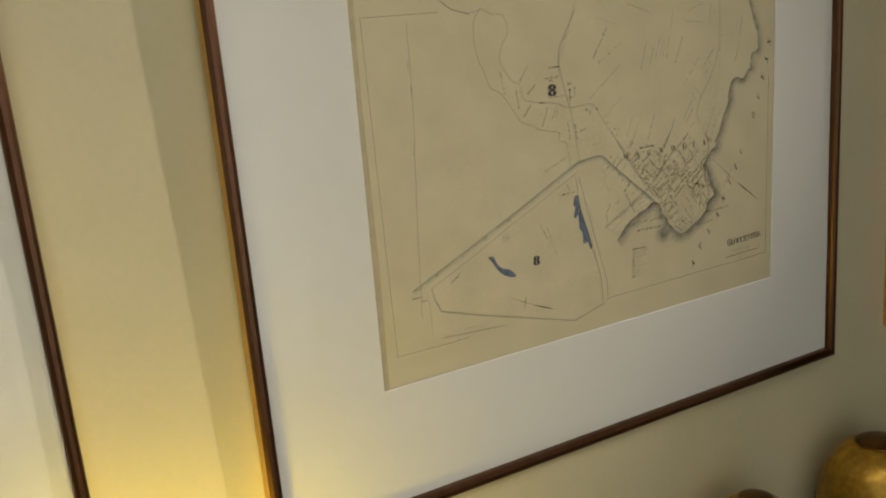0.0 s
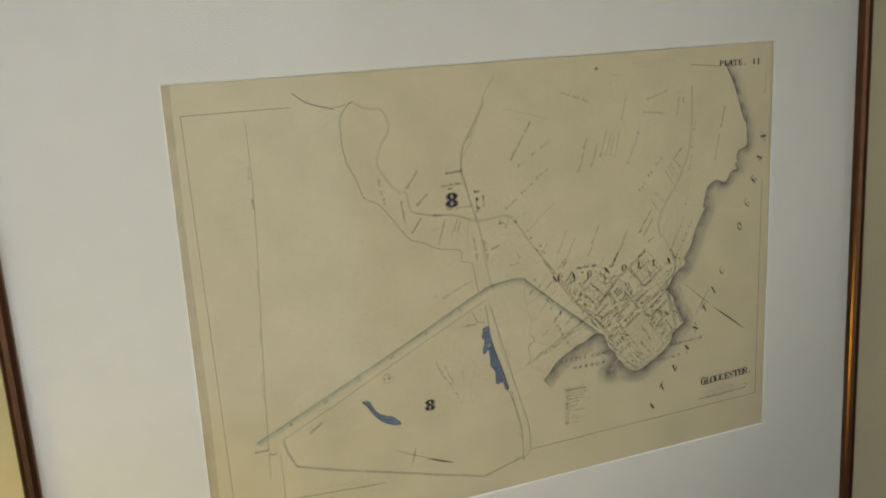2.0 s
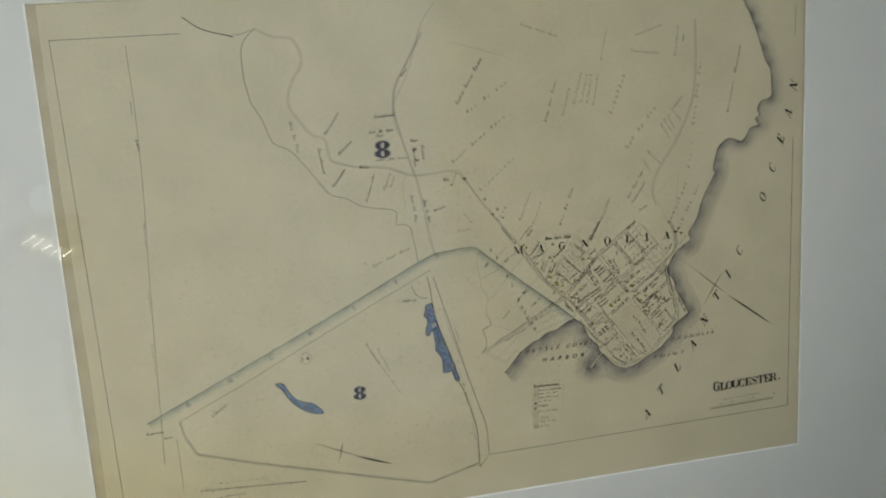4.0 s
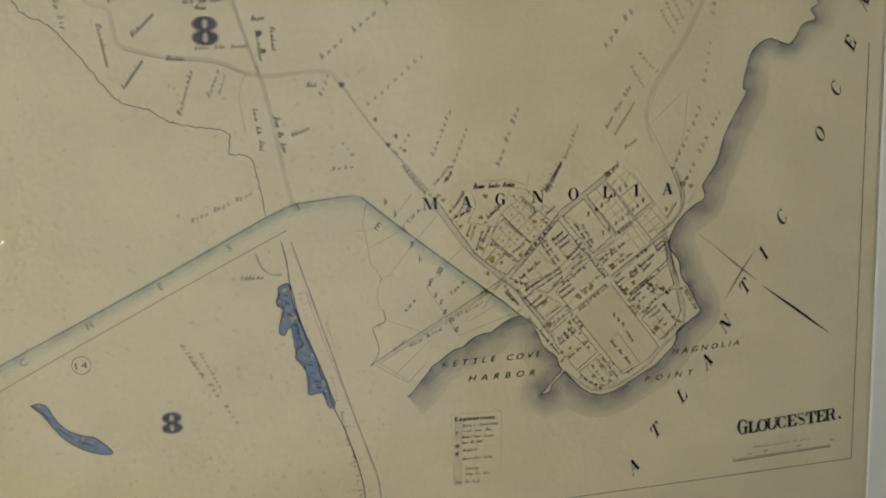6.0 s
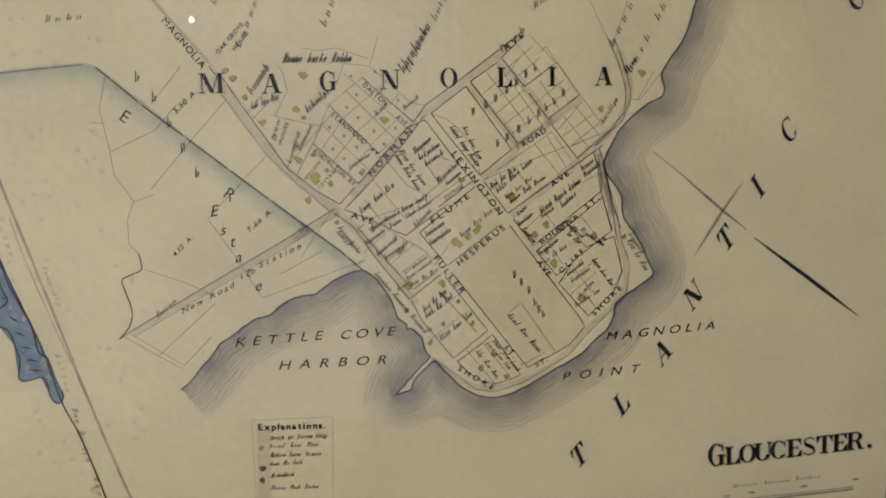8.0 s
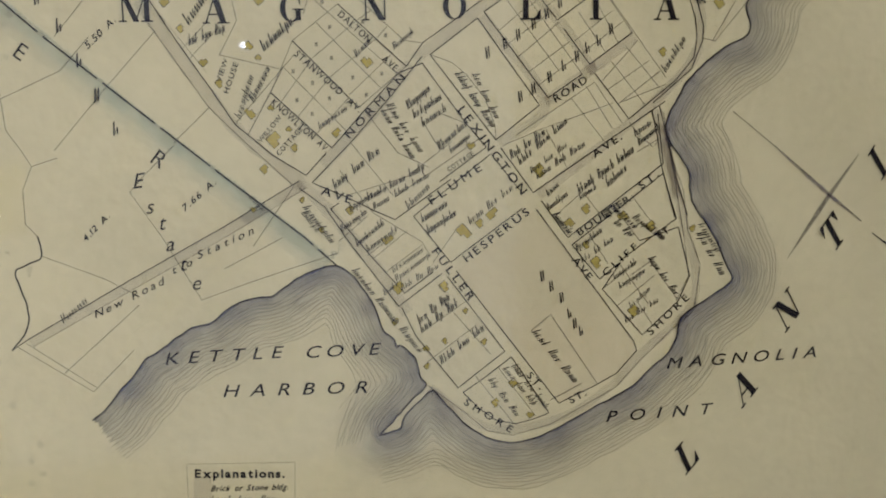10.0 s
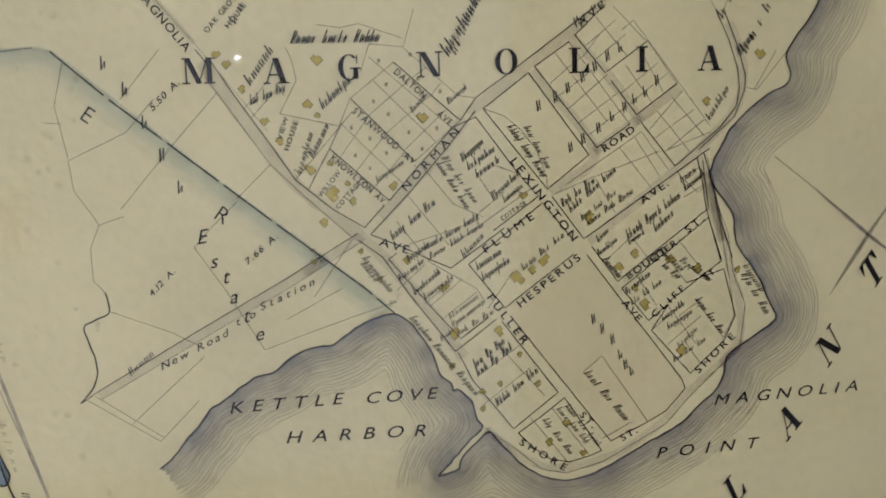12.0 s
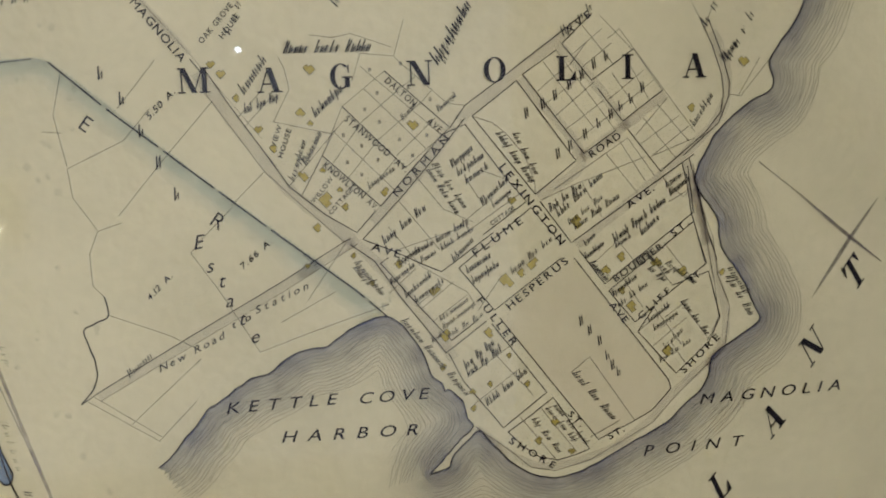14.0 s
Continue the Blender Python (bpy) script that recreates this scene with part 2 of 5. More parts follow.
curtain(WX0 - 0.1, WX1 + 0.25, 0.05, 2.7, Y0 + 0.05)
rod = thing("curtain_rod", pose(-0.6, Y0, 2.71), "thin white curtain rod on the wall above the window", "curtain rod")
part("rod", box((-1.95, 0.042, -0.008), (1.95, 0.058, 0.008), 0.003), STEEL, rod)
for x in (-1.93, 1.93):
    part("bracket", box((x - 0.012, 0, -0.012), (x + 0.012, 0.041, 0.012), 0.003), STEEL, rod)
# body for the added fill lamp, out of view on the ceiling
panel = thing("added_fill_panel", pose(-0.75, -1.65, H), "flat white glowing ceiling panel, added out of view as soft fill", "ceiling light")
for lo, hi in (((-0.84, -0.39, -0.03), (0.84, -0.36, 0)), ((-0.84, 0.36, -0.03), (0.84, 0.39, 0)), ((-0.84, -0.36, -0.03), (-0.81, 0.36, 0)), ((0.81, -0.36, -0.03), (0.84, 0.36, 0))):
    part("frame", box(lo, hi, 0.003), STEEL, panel)
part("diffuser", box((-0.81, -0.36, -0.02), (0.81, 0.36, -0.012)), FILL_PANEL, panel, "glowing diffuser")

# seen only as glints in the picture glass; the hanging tube is added, for a light carried with the camera
AIM = (0.275, -1.55, 1.588)
spot = thing("glint_tube", look((0.109, Y0 + 0.2, 1.65), AIM), "deep narrow tube on a long stem, added to make a glint", "spotlight")
snout = bmesh.new()
for r0, flip in ((0.014, False), (0.0105, True)):
    a, b = ([snout.verts.new((r0 * math.cos(k * math.pi / 8), r0 * math.sin(k * math.pi / 8), z)) for k in range(16)] for z in (0.14, -0.11))
    for k in range(16):
        q = (a[k], a[(k + 1) % 16], b[(k + 1) % 16], b[k])
        snout.faces.new(q[::-1] if flip else q)
part("tube", snout, DARK, spot, "deep narrow tube")
disc = turned([(0.0104, 0.128), (0.0104, 0.132)], 16)
part("bulb", disc, COOL_LIT, spot, "bright disc deep in the tube, seen only as a glint")
for name, lo, hi in (("stem", (-0.004, -0.004, 0.012), (0.004, 0.004, H - 1.65)), ("ceiling_plate", (-0.03, -0.03, H - 1.66), (0.03, 0.03, H - 1.65))):
    bm = box(lo, hi, 0.001)
    bmesh.ops.transform(bm, matrix=spot.matrix_world.inverted() @ pose(0.109, Y0 + 0.2, 1.65), verts=bm.verts)
    part(name, bm, STEEL, spot, "thin white " + name.replace("_", " "))

louvre = thing("floor_lamp", pose(-0.41, -1.94, 0), "white floor lamp with a louvred box head and frosted globe, lit", "floor lamp")
part("base", turned([(0.13, 0), (0.13, 0.012), (0.03, 0.022), (0.012, 0.03)]), STEEL, louvre, smooth=True)
part("pole", turned([(0.010, 0.03), (0.010, 1.19)], 20), STEEL, louvre, smooth=True)
head = part("head", box((-0.10, -0.03, 1.18), (0.10, 0.03, 1.34), 0.006), STEEL, louvre, "white louvred box")
part("globe", turned([(0.006, 1.34), (0.024, 1.347), (0.033, 1.365), (0.036, 1.385), (0.032, 1.405), (0.02, 1.42), (0.004, 1.425)], 24), GLOBE, louvre, "small frosted glass globe, faintly lit", smooth=True)
for k in range(5):
    slot = box((-0.022, -0.0025, -0.0022), (0.022, 0.0025, 0.0022))
    bmesh.ops.transform(slot, matrix=pose(-0.046 + 0.023 * k, 0.031, 1.275 - 0.014 * k, 0, -27, 0), verts=slot.verts)
    part("slot", slot, WARM_LIT, head, "lit slot")

# ---- framed pictures ----


def rail_ring(w, h, face, depth):
    """The four mitred rails of a metal frame with a rounded face, each as a bmesh of its own; x to the right, z up, back at y = 0."""
    profile = [(0, 0), (0, -depth + 0.006), (0.0015, -depth + 0.002), (face * 0.3, -depth), (face * 0.62, -depth - 0.0005), (face - 0.0015, -depth + 0.002), (face, -depth + 0.005), (face, 0)]
    corners = [(0, 0), (w, 0), (w, h), (0, h)]
    inward = [(1, 1), (-1, 1), (-1, -1), (1, -1)]
    for k in range(4):
        n = (k + 1) % 4
        bm = bmesh.new()
        ends = [[bm.verts.new((corners[c][0] + inward[c][0] * o, y, corners[c][1] + inward[c][1] * o)) for o, y in profile] for c in (k, n)]
        for j in range(len(profile)):
            i = (j + 1) % len(profile)
            bm.faces.new((ends[0][j], ends[0][i], ends[1][i], ends[1][j]))
        bm.faces.new(ends[0][::-1])
        bm.faces.new(ends[1])
        bmesh.ops.recalc_face_normals(bm, faces=bm.faces)
        yield bm


def mat_board(w, h, hole, y, thick):
    """A board with a window cut by hand on a bevel, hole being its four corners from the lower left round. Returns the board and the bevelled core as two bmeshes."""
    outer, cut = [(0, 0), (w, 0), (w, h), (0, h)], list(hole)
    b = thick * 0.9
    deep = [(x + b * sx, z + b * sz) for (x, z), (sx, sz) in zip(hole, ((1, 1), (-1, 1), (-1, -1), (1, -1)))]
    board, core = bmesh.new(), bmesh.new()
    for bm, a, c, ya, yc in ((board, outer, cut, y - thick, y - thick), (core, cut, deep, y - thick, y)):
        va, vc = [bm.verts.new((p[0], ya, p[1])) for p in a], [bm.verts.new((p[0], yc, p[1])) for p in c]
        for k in range(4):
            bm.faces.new((va[k], va[(k + 1) % 4], vc[(k + 1) % 4], vc[k]))
        if bm is board:
            vb = [bm.verts.new((p[0], y - 0.0002, p[1])) for p in a]
            for k in range(4):
                bm.faces.new((vb[k], vb[(k + 1) % 4], va[(k + 1) % 4], va[k]))
    return board, core


FRAME_W, FRAME_H, MARGIN_L, MARGIN_B, FACE, DEPTH = 1.166, 0.937, 0.194, 0.192, 0.0175, 0.028
SHEET_W, SHEET_H = 0.80, 0.558


def picture(m, w, h, hole, label, group, skew=0.0, shift=0.0):
    """skew: degrees by which frame and glass hang askew to the sheet, turned about the lower right corner."""
    askew = pose(w + shift, 0, 0, 0, -skew, 0) @ pose(-w, 0, 0)
    pic = thing("framed_map", m, label, "framed map", group)
    for bm in rail_ring(w, h, FACE, DEPTH):
        sides = [k for k, f in enumerate(bm.faces) if min(f.calc_center_median().x, f.calc_center_median().z, w - f.calc_center_median().x, h - f.calc_center_median().z) < 0.0001]
        bmesh.ops.transform(bm, matrix=askew, verts=bm.verts)
        rail = part("frame_rail", bm, COPPER, pic, "bronzed metal frame rail, sides coloured gold for the lamp's glow")
        rail.data.materials.append(LAMPLIT_GOLD)
        for k in sides:
            rail.data.polygons[k].material_index = 1
    board, core = mat_board(w - 0.008, h - 0.008, hole, -0.0128, 0.0015)
    for bm, name, mat in ((board, "mat", MAT_BOARD), (core, "mat_bevel", MAT_CORE)):
        bmesh.ops.translate(bm, verts=bm.verts, vec=(0.004, 0, 0.004))
        if name == "mat":
            bm.verts.ensure_lookup_table()
            bmesh.ops.transform(bm, matrix=askew, verts=[v for k, v in enumerate(bm.verts) if not 4 <= k < 8])
        part(name, bm, mat, pic, "white mat board" if name == "mat" else "bright cut edge of the mat")
    back, front = box((0.004, -0.006, 0.004), (w - 0.004, -0.002, h - 0.004)), box((0.005, -0.0205, 0.005), (w - 0.005, -0.0185, h - 0.005))
    for bm in (back, front):
        bmesh.ops.transform(bm, matrix=askew, verts=bm.verts)
    part("backing", back, DARK, pic)
    glass = part("glass", front, PANE, pic, "clear picture glass")
    glass.data.materials.append(CLEAR)
    for face in glass.data.polygons:
        face.material_index = 0 if face.normal.y < -0.9 else 1
    return pic


HOLE = [(MARGIN_L + x, MARGIN_B + z) for x, z in ((-0.0055, -0.0085), (0.7995, -0.0025), (0.8035, 0.5565), (-0.0055, 0.5535))]
framed_map = picture(HANG @ pose(-MARGIN_L, 0, FOOT), FRAME_W, FRAME_H, HOLE, "old printed town map in white mat and thin bronze frame", "framed maps on the wall", 0.5, 0.004)
bm = bmesh.new()
bmesh.ops.create_grid(bm, x_segments=64, y_segments=48, size=0.5, matrix=pose(MARGIN_L + SHEET_W / 2, -0.012, MARGIN_B + SHEET_H / 2, 90) @ Matrix.Diagonal((SHEET_W + 0.03, SHEET_H + 0.03, 1, 1)))
sheet = part("map_sheet", bm, PAPER, framed_map, "yellowed map sheet printed in black and grey")

other = picture(pose(-0.419 - FRAME_W, 0, FOOT + 0.01, LEAN), FRAME_W, FRAME_H, ((0.19, 0.18), (0.98, 0.18), (0.98, 0.75), (0.19, 0.75)), "neighbouring picture in white mat and bronze frame", "framed maps on the wall", 0.7, 0.006)
part("sheet", box((0.185, -0.0128, 0.175), (0.985, -0.0120, 0.755)), PAPER, other, "blank yellowed sheet")

# picture in a deep honey-coloured wooden frame
wood = thing("wood_framed_picture", pose(1.16, 0, 1.062), "picture in a deep honey wood frame with dark front", "framed picture")
for lo, hi in (((0, -0.036, 0), (0.03, 0, 0.8)), ((0.57, -0.036, 0), (0.6, 0, 0.8)), ((0.03, -0.036, 0), (0.57, 0, 0.03)), ((0.03, -0.036, 0.77), (0.57, 0, 0.8))):
    part("frame_rail", box(lo, hi, 0.002), HONEY, wood, "honey-coloured wooden rail")
for lo, hi in (((0, -0.040, 0), (0.026, -0.036, 0.8)), ((0.574, -0.040, 0), (0.6, -0.036, 0.8)), ((0.026, -0.040, 0), (0.574, -0.036, 0.026)), ((0.026, -0.040, 0.774), (0.574, -0.036, 0.8))):
    part("front_moulding", box(lo, hi, 0.001), DARK, wood, "dark front moulding")
part("picture_sheet", box((0.03, -0.012, 0.03), (0.57, -0.008, 0.77)), MAT_BOARD, wood)

# ---- things below the pictures ----
board = thing("sideboard", pose(0.3, -0.24, 0), "dark wooden sideboard against the wall below the pictures", "sideboard")
part("top", box((-1.05, -0.2, 0.69), (1.05, 0.21, 0.72), 0.006), DARK, board)
part("body", box((-1.0, -0.18, 0.06), (1.0, 0.2, 0.69), 0.004), DARK, board)
for x in (-0.95, 0.95):
    for y in (-0.14, 0.16):
        part("foot", box((x - 0.03, y - 0.03, 0), (x + 0.03, y + 0.03, 0.06), 0.004), DARK, board)


def canister(m, label, r, h):
    """A beaten brass canister: a straight body, a domed lid with a darker crown."""
    can = thing("brass_canister", m, label, "canister", "brass canisters on the sideboard")
    part("foot_ring", turned([(r * 1.06, 0), (r * 1.06, 0.008), (r * 1.01, 0.012)]), BRASS_DARK, can, smooth=True)
    shoulder = h - r * 1.2
    part("body", turned([(r, 0.012), (r, shoulder - 0.004)]), BRASS, can, smooth=True)
    arch = [(r * math.cos(a) ** 0.9, shoulder + r * 1.2 * math.sin(a)) for a in (radians(3 * k) for k in range(29))]
    lid = turned(arch[:25], 56)
    for v in lid.verts:
        v.co += Vector((v.co.x, v.co.y, 0)) * 0.05 * noise.noise(v.co * 30)
    part("lid", lid, BRASS, can, "beaten brass domed lid", smooth=True)
    part("crown", turned([(x * 1.03, z + 0.001) for x, z in arch[23:]] + [(r * 0.03, h + 0.001)]), BRASS_DARK, can, "dark crown", smooth=True)
    part("rim", turned([(r, shoulder - 0.008), (r * 1.03, shoulder - 0.005), (r * 1.03, shoulder + 0.003), (r, shoulder + 0.006)]), BRASS_DARK, can, "dark narrow rim", smooth=True)


canister(pose(0.982, -0.128, 0.72), "tall beaten brass canister with a domed lid", 0.115, 0.187)
canister(pose(0.652, -0.115, 0.72), "shorter beaten brass canister with a domed lid", 0.076, 0.173)

light = thing("table_lamp", pose(-0.40, -0.155, 0.72), "small brass table lamp with an open linen shade", "table lamp")
part("base", turned([(0.05, 0), (0.05, 0.01), (0.02, 0.018), (0.012, 0.03)]), BRASS, light, smooth=True)
part("stem", turned([(0.008, 0.03), (0.008, 0.09), (0.014, 0.1)]), BRASS, light, smooth=True)
bm = turned([(0.085, 0.05), (0.07, 0.145)])
bmesh.ops.delete(bm, geom=[f for f in bm.faces if len(f.verts) > 4], context="FACES")
part("shade", bm, LINEN, light, "cream linen shade", smooth=True)

down = thing("ceiling_downlight", pose(DOWNLIGHT[0] + 0.04, DOWNLIGHT[1] - 0.03, 3.05), "white metal ceiling spotlight, lit", "ceiling light")
part("base_plate", turned([(0.05, -0.012), (0.055, -0.008), (0.055, 0)]), STEEL, down, smooth=True)
part("stem", turned([(0.008, -0.04), (0.008, -0.012)], 12), STEEL, down, smooth=True)
can = turned([(0.035, -0.02), (0.05, -0.012), (0.052, 0.09), (0.03, 0.10)])
bmesh.ops.transform(can, matrix=pose(-0.04, 0.03, -0.1) @ look((0, 0, 0), (4.6, -2.3, 1.33)).to_3x3().to_4x4() @ pose(0, 0, -0.15), verts=can.verts)
part("can", can, STEEL, down, "white metal spotlight can", smooth=True)

# ---- print on the map sheet: places in millimetres from the lower left corner of the mat's window ----
FLAT = -0.0121


def at(u, v, layer):
    return (MARGIN_L + u / 1000, FLAT - layer * 0.00006, MARGIN_B + v / 1000)


def printed(name, verts, faces, ink, layer=2, label=""):
    me = bpy.data.meshes.new(name)
    me.from_pydata([at(u, v, layer) for u, v in verts], [], faces)
    me.materials.append(ink)
    ob = new(name, me)
    ob.parent = sheet
    return tagged(ob, label)


def smooth_way(points, step=1.2, wobble=0.0):
    """A flowing way through the points, in even steps."""
    p = np.array(points, float)
    q = np.vstack([2 * p[0] - p[1], p, 2 * p[-1] - p[-2]])
    out = []
    for a, b, c, d in zip(q, q[1:], q[2:], q[3:]):
        n = max(1, int(np.linalg.norm(c - b) / step))
        for t in np.arange(n)[:, None] / n:
            out.append(0.5 * (2 * b + (c - a) * t + (2 * a - 5 * b + 4 * c - d) * t**2 + (3 * b - a - 3 * c + d) * t**3))
    out = np.vstack([*out, p[-1]])
    if wobble:
        out = out + np.array([[noise.noise((x * 0.35, y * 0.35, k)) * wobble for k in (1.0, 7.0)] for x, y in out])
    return out


def ribbon(way, width, taper=False):
    way = np.asarray(way, float)
    along = np.gradient(way, axis=0)
    along /= np.linalg.norm(along, axis=1)[:, None] + 1e-9
    side = np.stack([-along[:, 1], along[:, 0]], 1)
    n = len(way)
    half = np.full(n, width / 2)
    if taper:
        half = half * np.clip(np.sin(np.linspace(0.12, math.pi - 0.12, n)), 0.15, 1)
    half = half * np.array([1 + 0.22 * noise.noise((x * 0.2, y * 0.2, 3.0)) for x, y in way])
    verts = np.vstack([way + side * half[:, None], way - side * half[:, None]])
    return [tuple(v) for v in verts], [(k, k + 1, n + k + 1, n + k) for k in range(n - 1)]


def line(name, points, width, ink, dash=0.0, wobble=0.12, taper=False):
    curved = name not in ("street_line", "parcel_line", "border_line", "boundary_line", "compass", "scale_bar")
    if curved:
        way = smooth_way(points, 1.2, wobble)
    else:
        p = [np.array(q, float) for q in points]
        way = np.vstack([a + (b - a) * t for a, b in zip(p, p[1:]) for t in np.linspace(0, 1, max(3, int(np.linalg.norm(b - a) / 2)), endpoint=False)[:, None]] + [p[-1]])
    verts, faces = ribbon(way, width, taper)
    if dash:
        faces = [f for k, f in enumerate(faces) if k * 2.0 % (dash * 2.4) < dash * 2.2]
    printed(name, verts, faces, ink, 1 if ink is WASH else 2)


GLYPHS = {}


def glyph(ch, heavy=0.011):
    """The outline of one letter of the built-in font at size 1, thickened by heavy: verts, faces, width."""
    if (ch, heavy) not in GLYPHS:
        data = bpy.data.curves.new("letter", "FONT")
        data.body, data.size, data.resolution_u, data.fill_mode = ch, 1.0, 3, "FRONT"
        data.offset = min(heavy, 0.0) if ch in "MW" else heavy
        ob = bpy.data.objects.new("letter", data)
        me = ob.to_mesh()
        v = [(p.co.x, p.co.y) for p in me.vertices]
        f = [tuple(p.vertices) for p in me.polygons]
        ob.to_mesh_clear()
        bpy.data.objects.remove(ob)
        bpy.data.curves.remove(data)
        low, high = (min((x for x, _ in v), default=0), max((x for x, _ in v), default=0.25))
        GLYPHS[ch, heavy] = ([(x - low, y) for x, y in v], f, high - low)
    return GLYPHS[ch, heavy]


def word(text, a, b, size, slant=0.0, heavy=0.011, ink=None, name="lettering"):
    """Text from a to b; letters are set apart or narrowed to fill the length."""
    a, b = np.array(a, float), np.array(b, float)
    length = np.linalg.norm(b - a)
    along = (b - a) / length
    up = np.array([-along[1], along[0]])
    a = a - along * slant * size * 0.2
    widths = [glyph(c, heavy)[2] if c != " " else 0.3 for c in text]
    gap = 0.14
    need = (sum(widths) + gap * (len(text) - 1)) * size
    wide = 1.0
    if need > length:
        wide = length / need
    elif len(text) > 1:
        wide = min(1.25, length / need)
        gap = (length / size / wide - sum(widths)) / (len(text) - 1)
    verts, faces, x = [], [], 0.0
    for c, w in zip(text, widths):
        if c != " ":
            gv, gf, _ = glyph(c, heavy)
            base = len(verts)
            for gx, gy in gv:
                p = a + along * size * ((x + gx) * wide + gy * slant) + up * size * gy
                verts.append(tuple(p))
            faces += [tuple(base + k for k in f) for f in gf]
        x += w + gap
    printed(name, verts, faces, ink or INK, 3, text.replace("_", " ") + " in black print")


def letter(ch, centre, cap, turn, slant=0.0, ink=None, heavy=0.011):
    size = cap * 1.4
    w = glyph(ch)[2] * size
    d = np.array((math.cos(radians(turn)), math.sin(radians(turn))))
    n = np.array((-d[1], d[0]))
    a = np.array(centre) - d * (w / 2 + slant * cap / 2) - n * cap / 2
    word(ch, a, a + d * w, size, slant, heavy=heavy, ink=ink)


def stroke_marks(a, b, height, count, lean=0.42):
    """A row of plain slanted bars, joined by hairlines, that stands for running hand writing."""
    a, b = np.array(a, float), np.array(b, float)
    length = np.linalg.norm(b - a)
    d = (b - a) / length
    n = np.array((-d[1], d[0]))
    up = n + d * lean
    rng = random.Random(int(a[0] * 31 + a[1] * 7 + count))
    verts, faces = [], []

    def bar(o, t, wide):
        faces.append(tuple(range(len(verts), len(verts) + 4)))
        verts.extend((tuple(o), tuple(o + d * wide), tuple(t + d * wide), tuple(t)))

    if count > 1:
        count = max(3, int(count * 1.15))
    step = length / count
    gaps = [k for k in (count // 3, (2 * count) // 3) if count > 9]
    for k in range(count):
        if k in gaps:
            continue
        first = k == 0 or k - 1 in gaps
        tall = height * (0.95 if first else rng.choice((0.52, 0.52, 0.56, 0.6, 0.88)))
        low = height * (-0.25 if not first and rng.random() < 0.08 else 0.0)
        o = a + d * (k + 0.12 + rng.uniform(-0.06, 0.06)) * step
        apart = min(0.48 * step, 0.4 * height)
        stem = min(0.12 * height, 0.26 * step)
        bar(o + up * low, o + up * tall, stem)
        q = o + d * apart
        second = height * (0.9 if first and rng.random() < 0.5 else 0.5)
        if first or rng.random() < 0.75:
            bar(q, q + up * second, stem * 0.8)
        bar(o + d * stem * 0.5, q + up * min(second, tall) * 0.95, 0.05 * height)
        if not first and step < 0.9 * height and k + 1 < count and k + 1 not in gaps:
            bar(q, a + d * (k + 1.1) * step + up * height * 0.42, 0.045 * height)
    return verts, faces


def note(a, b, height, count, ink=None):
    verts, faces = stroke_marks(a, b, height, count)
    printed("written_note", verts, faces, ink or INK, 3)


def note_mark(centre, height, turn):
    d = np.array((math.cos(radians(turn)), math.sin(radians(turn)))) * height * 0.3
    n = np.array((-d[1], d[0])) / (height * 0.3) * height * 0.25
    verts, faces = stroke_marks(np.array(centre) - d - n, np.array(centre) + d - n, height, 1)
    printed("written_mark", verts, faces, INK, 3)


def note_bar(centre, w, h):
    u, v = centre
    printed("number_bar", [(u - w / 2, v - h / 2), (u + w / 2, v - h / 2 + w * 0.02), (u + w / 2, v + h / 2 + w * 0.02), (u - w / 2, v + h / 2)], [(0, 1, 2, 3)], SEPIA, 3)


def curve_ring(rx, ry, thick, thin, lo=0, hi=360, steps=48):
    """An oval drawn with a broad nib: thick at the sides, thin at top and foot."""
    outer, inner = [], []
    for k in range(steps + 1):
        a = radians(lo + (hi - lo) * k / steps)
        outer.append((rx * math.cos(a), ry * math.sin(a)))
        inner.append(((rx - thick) * math.cos(a), (ry - thin) * math.sin(a)))
    n = steps + 1
    return outer + inner, [(k, k + 1, n + k + 1, n + k) for k in range(steps)]


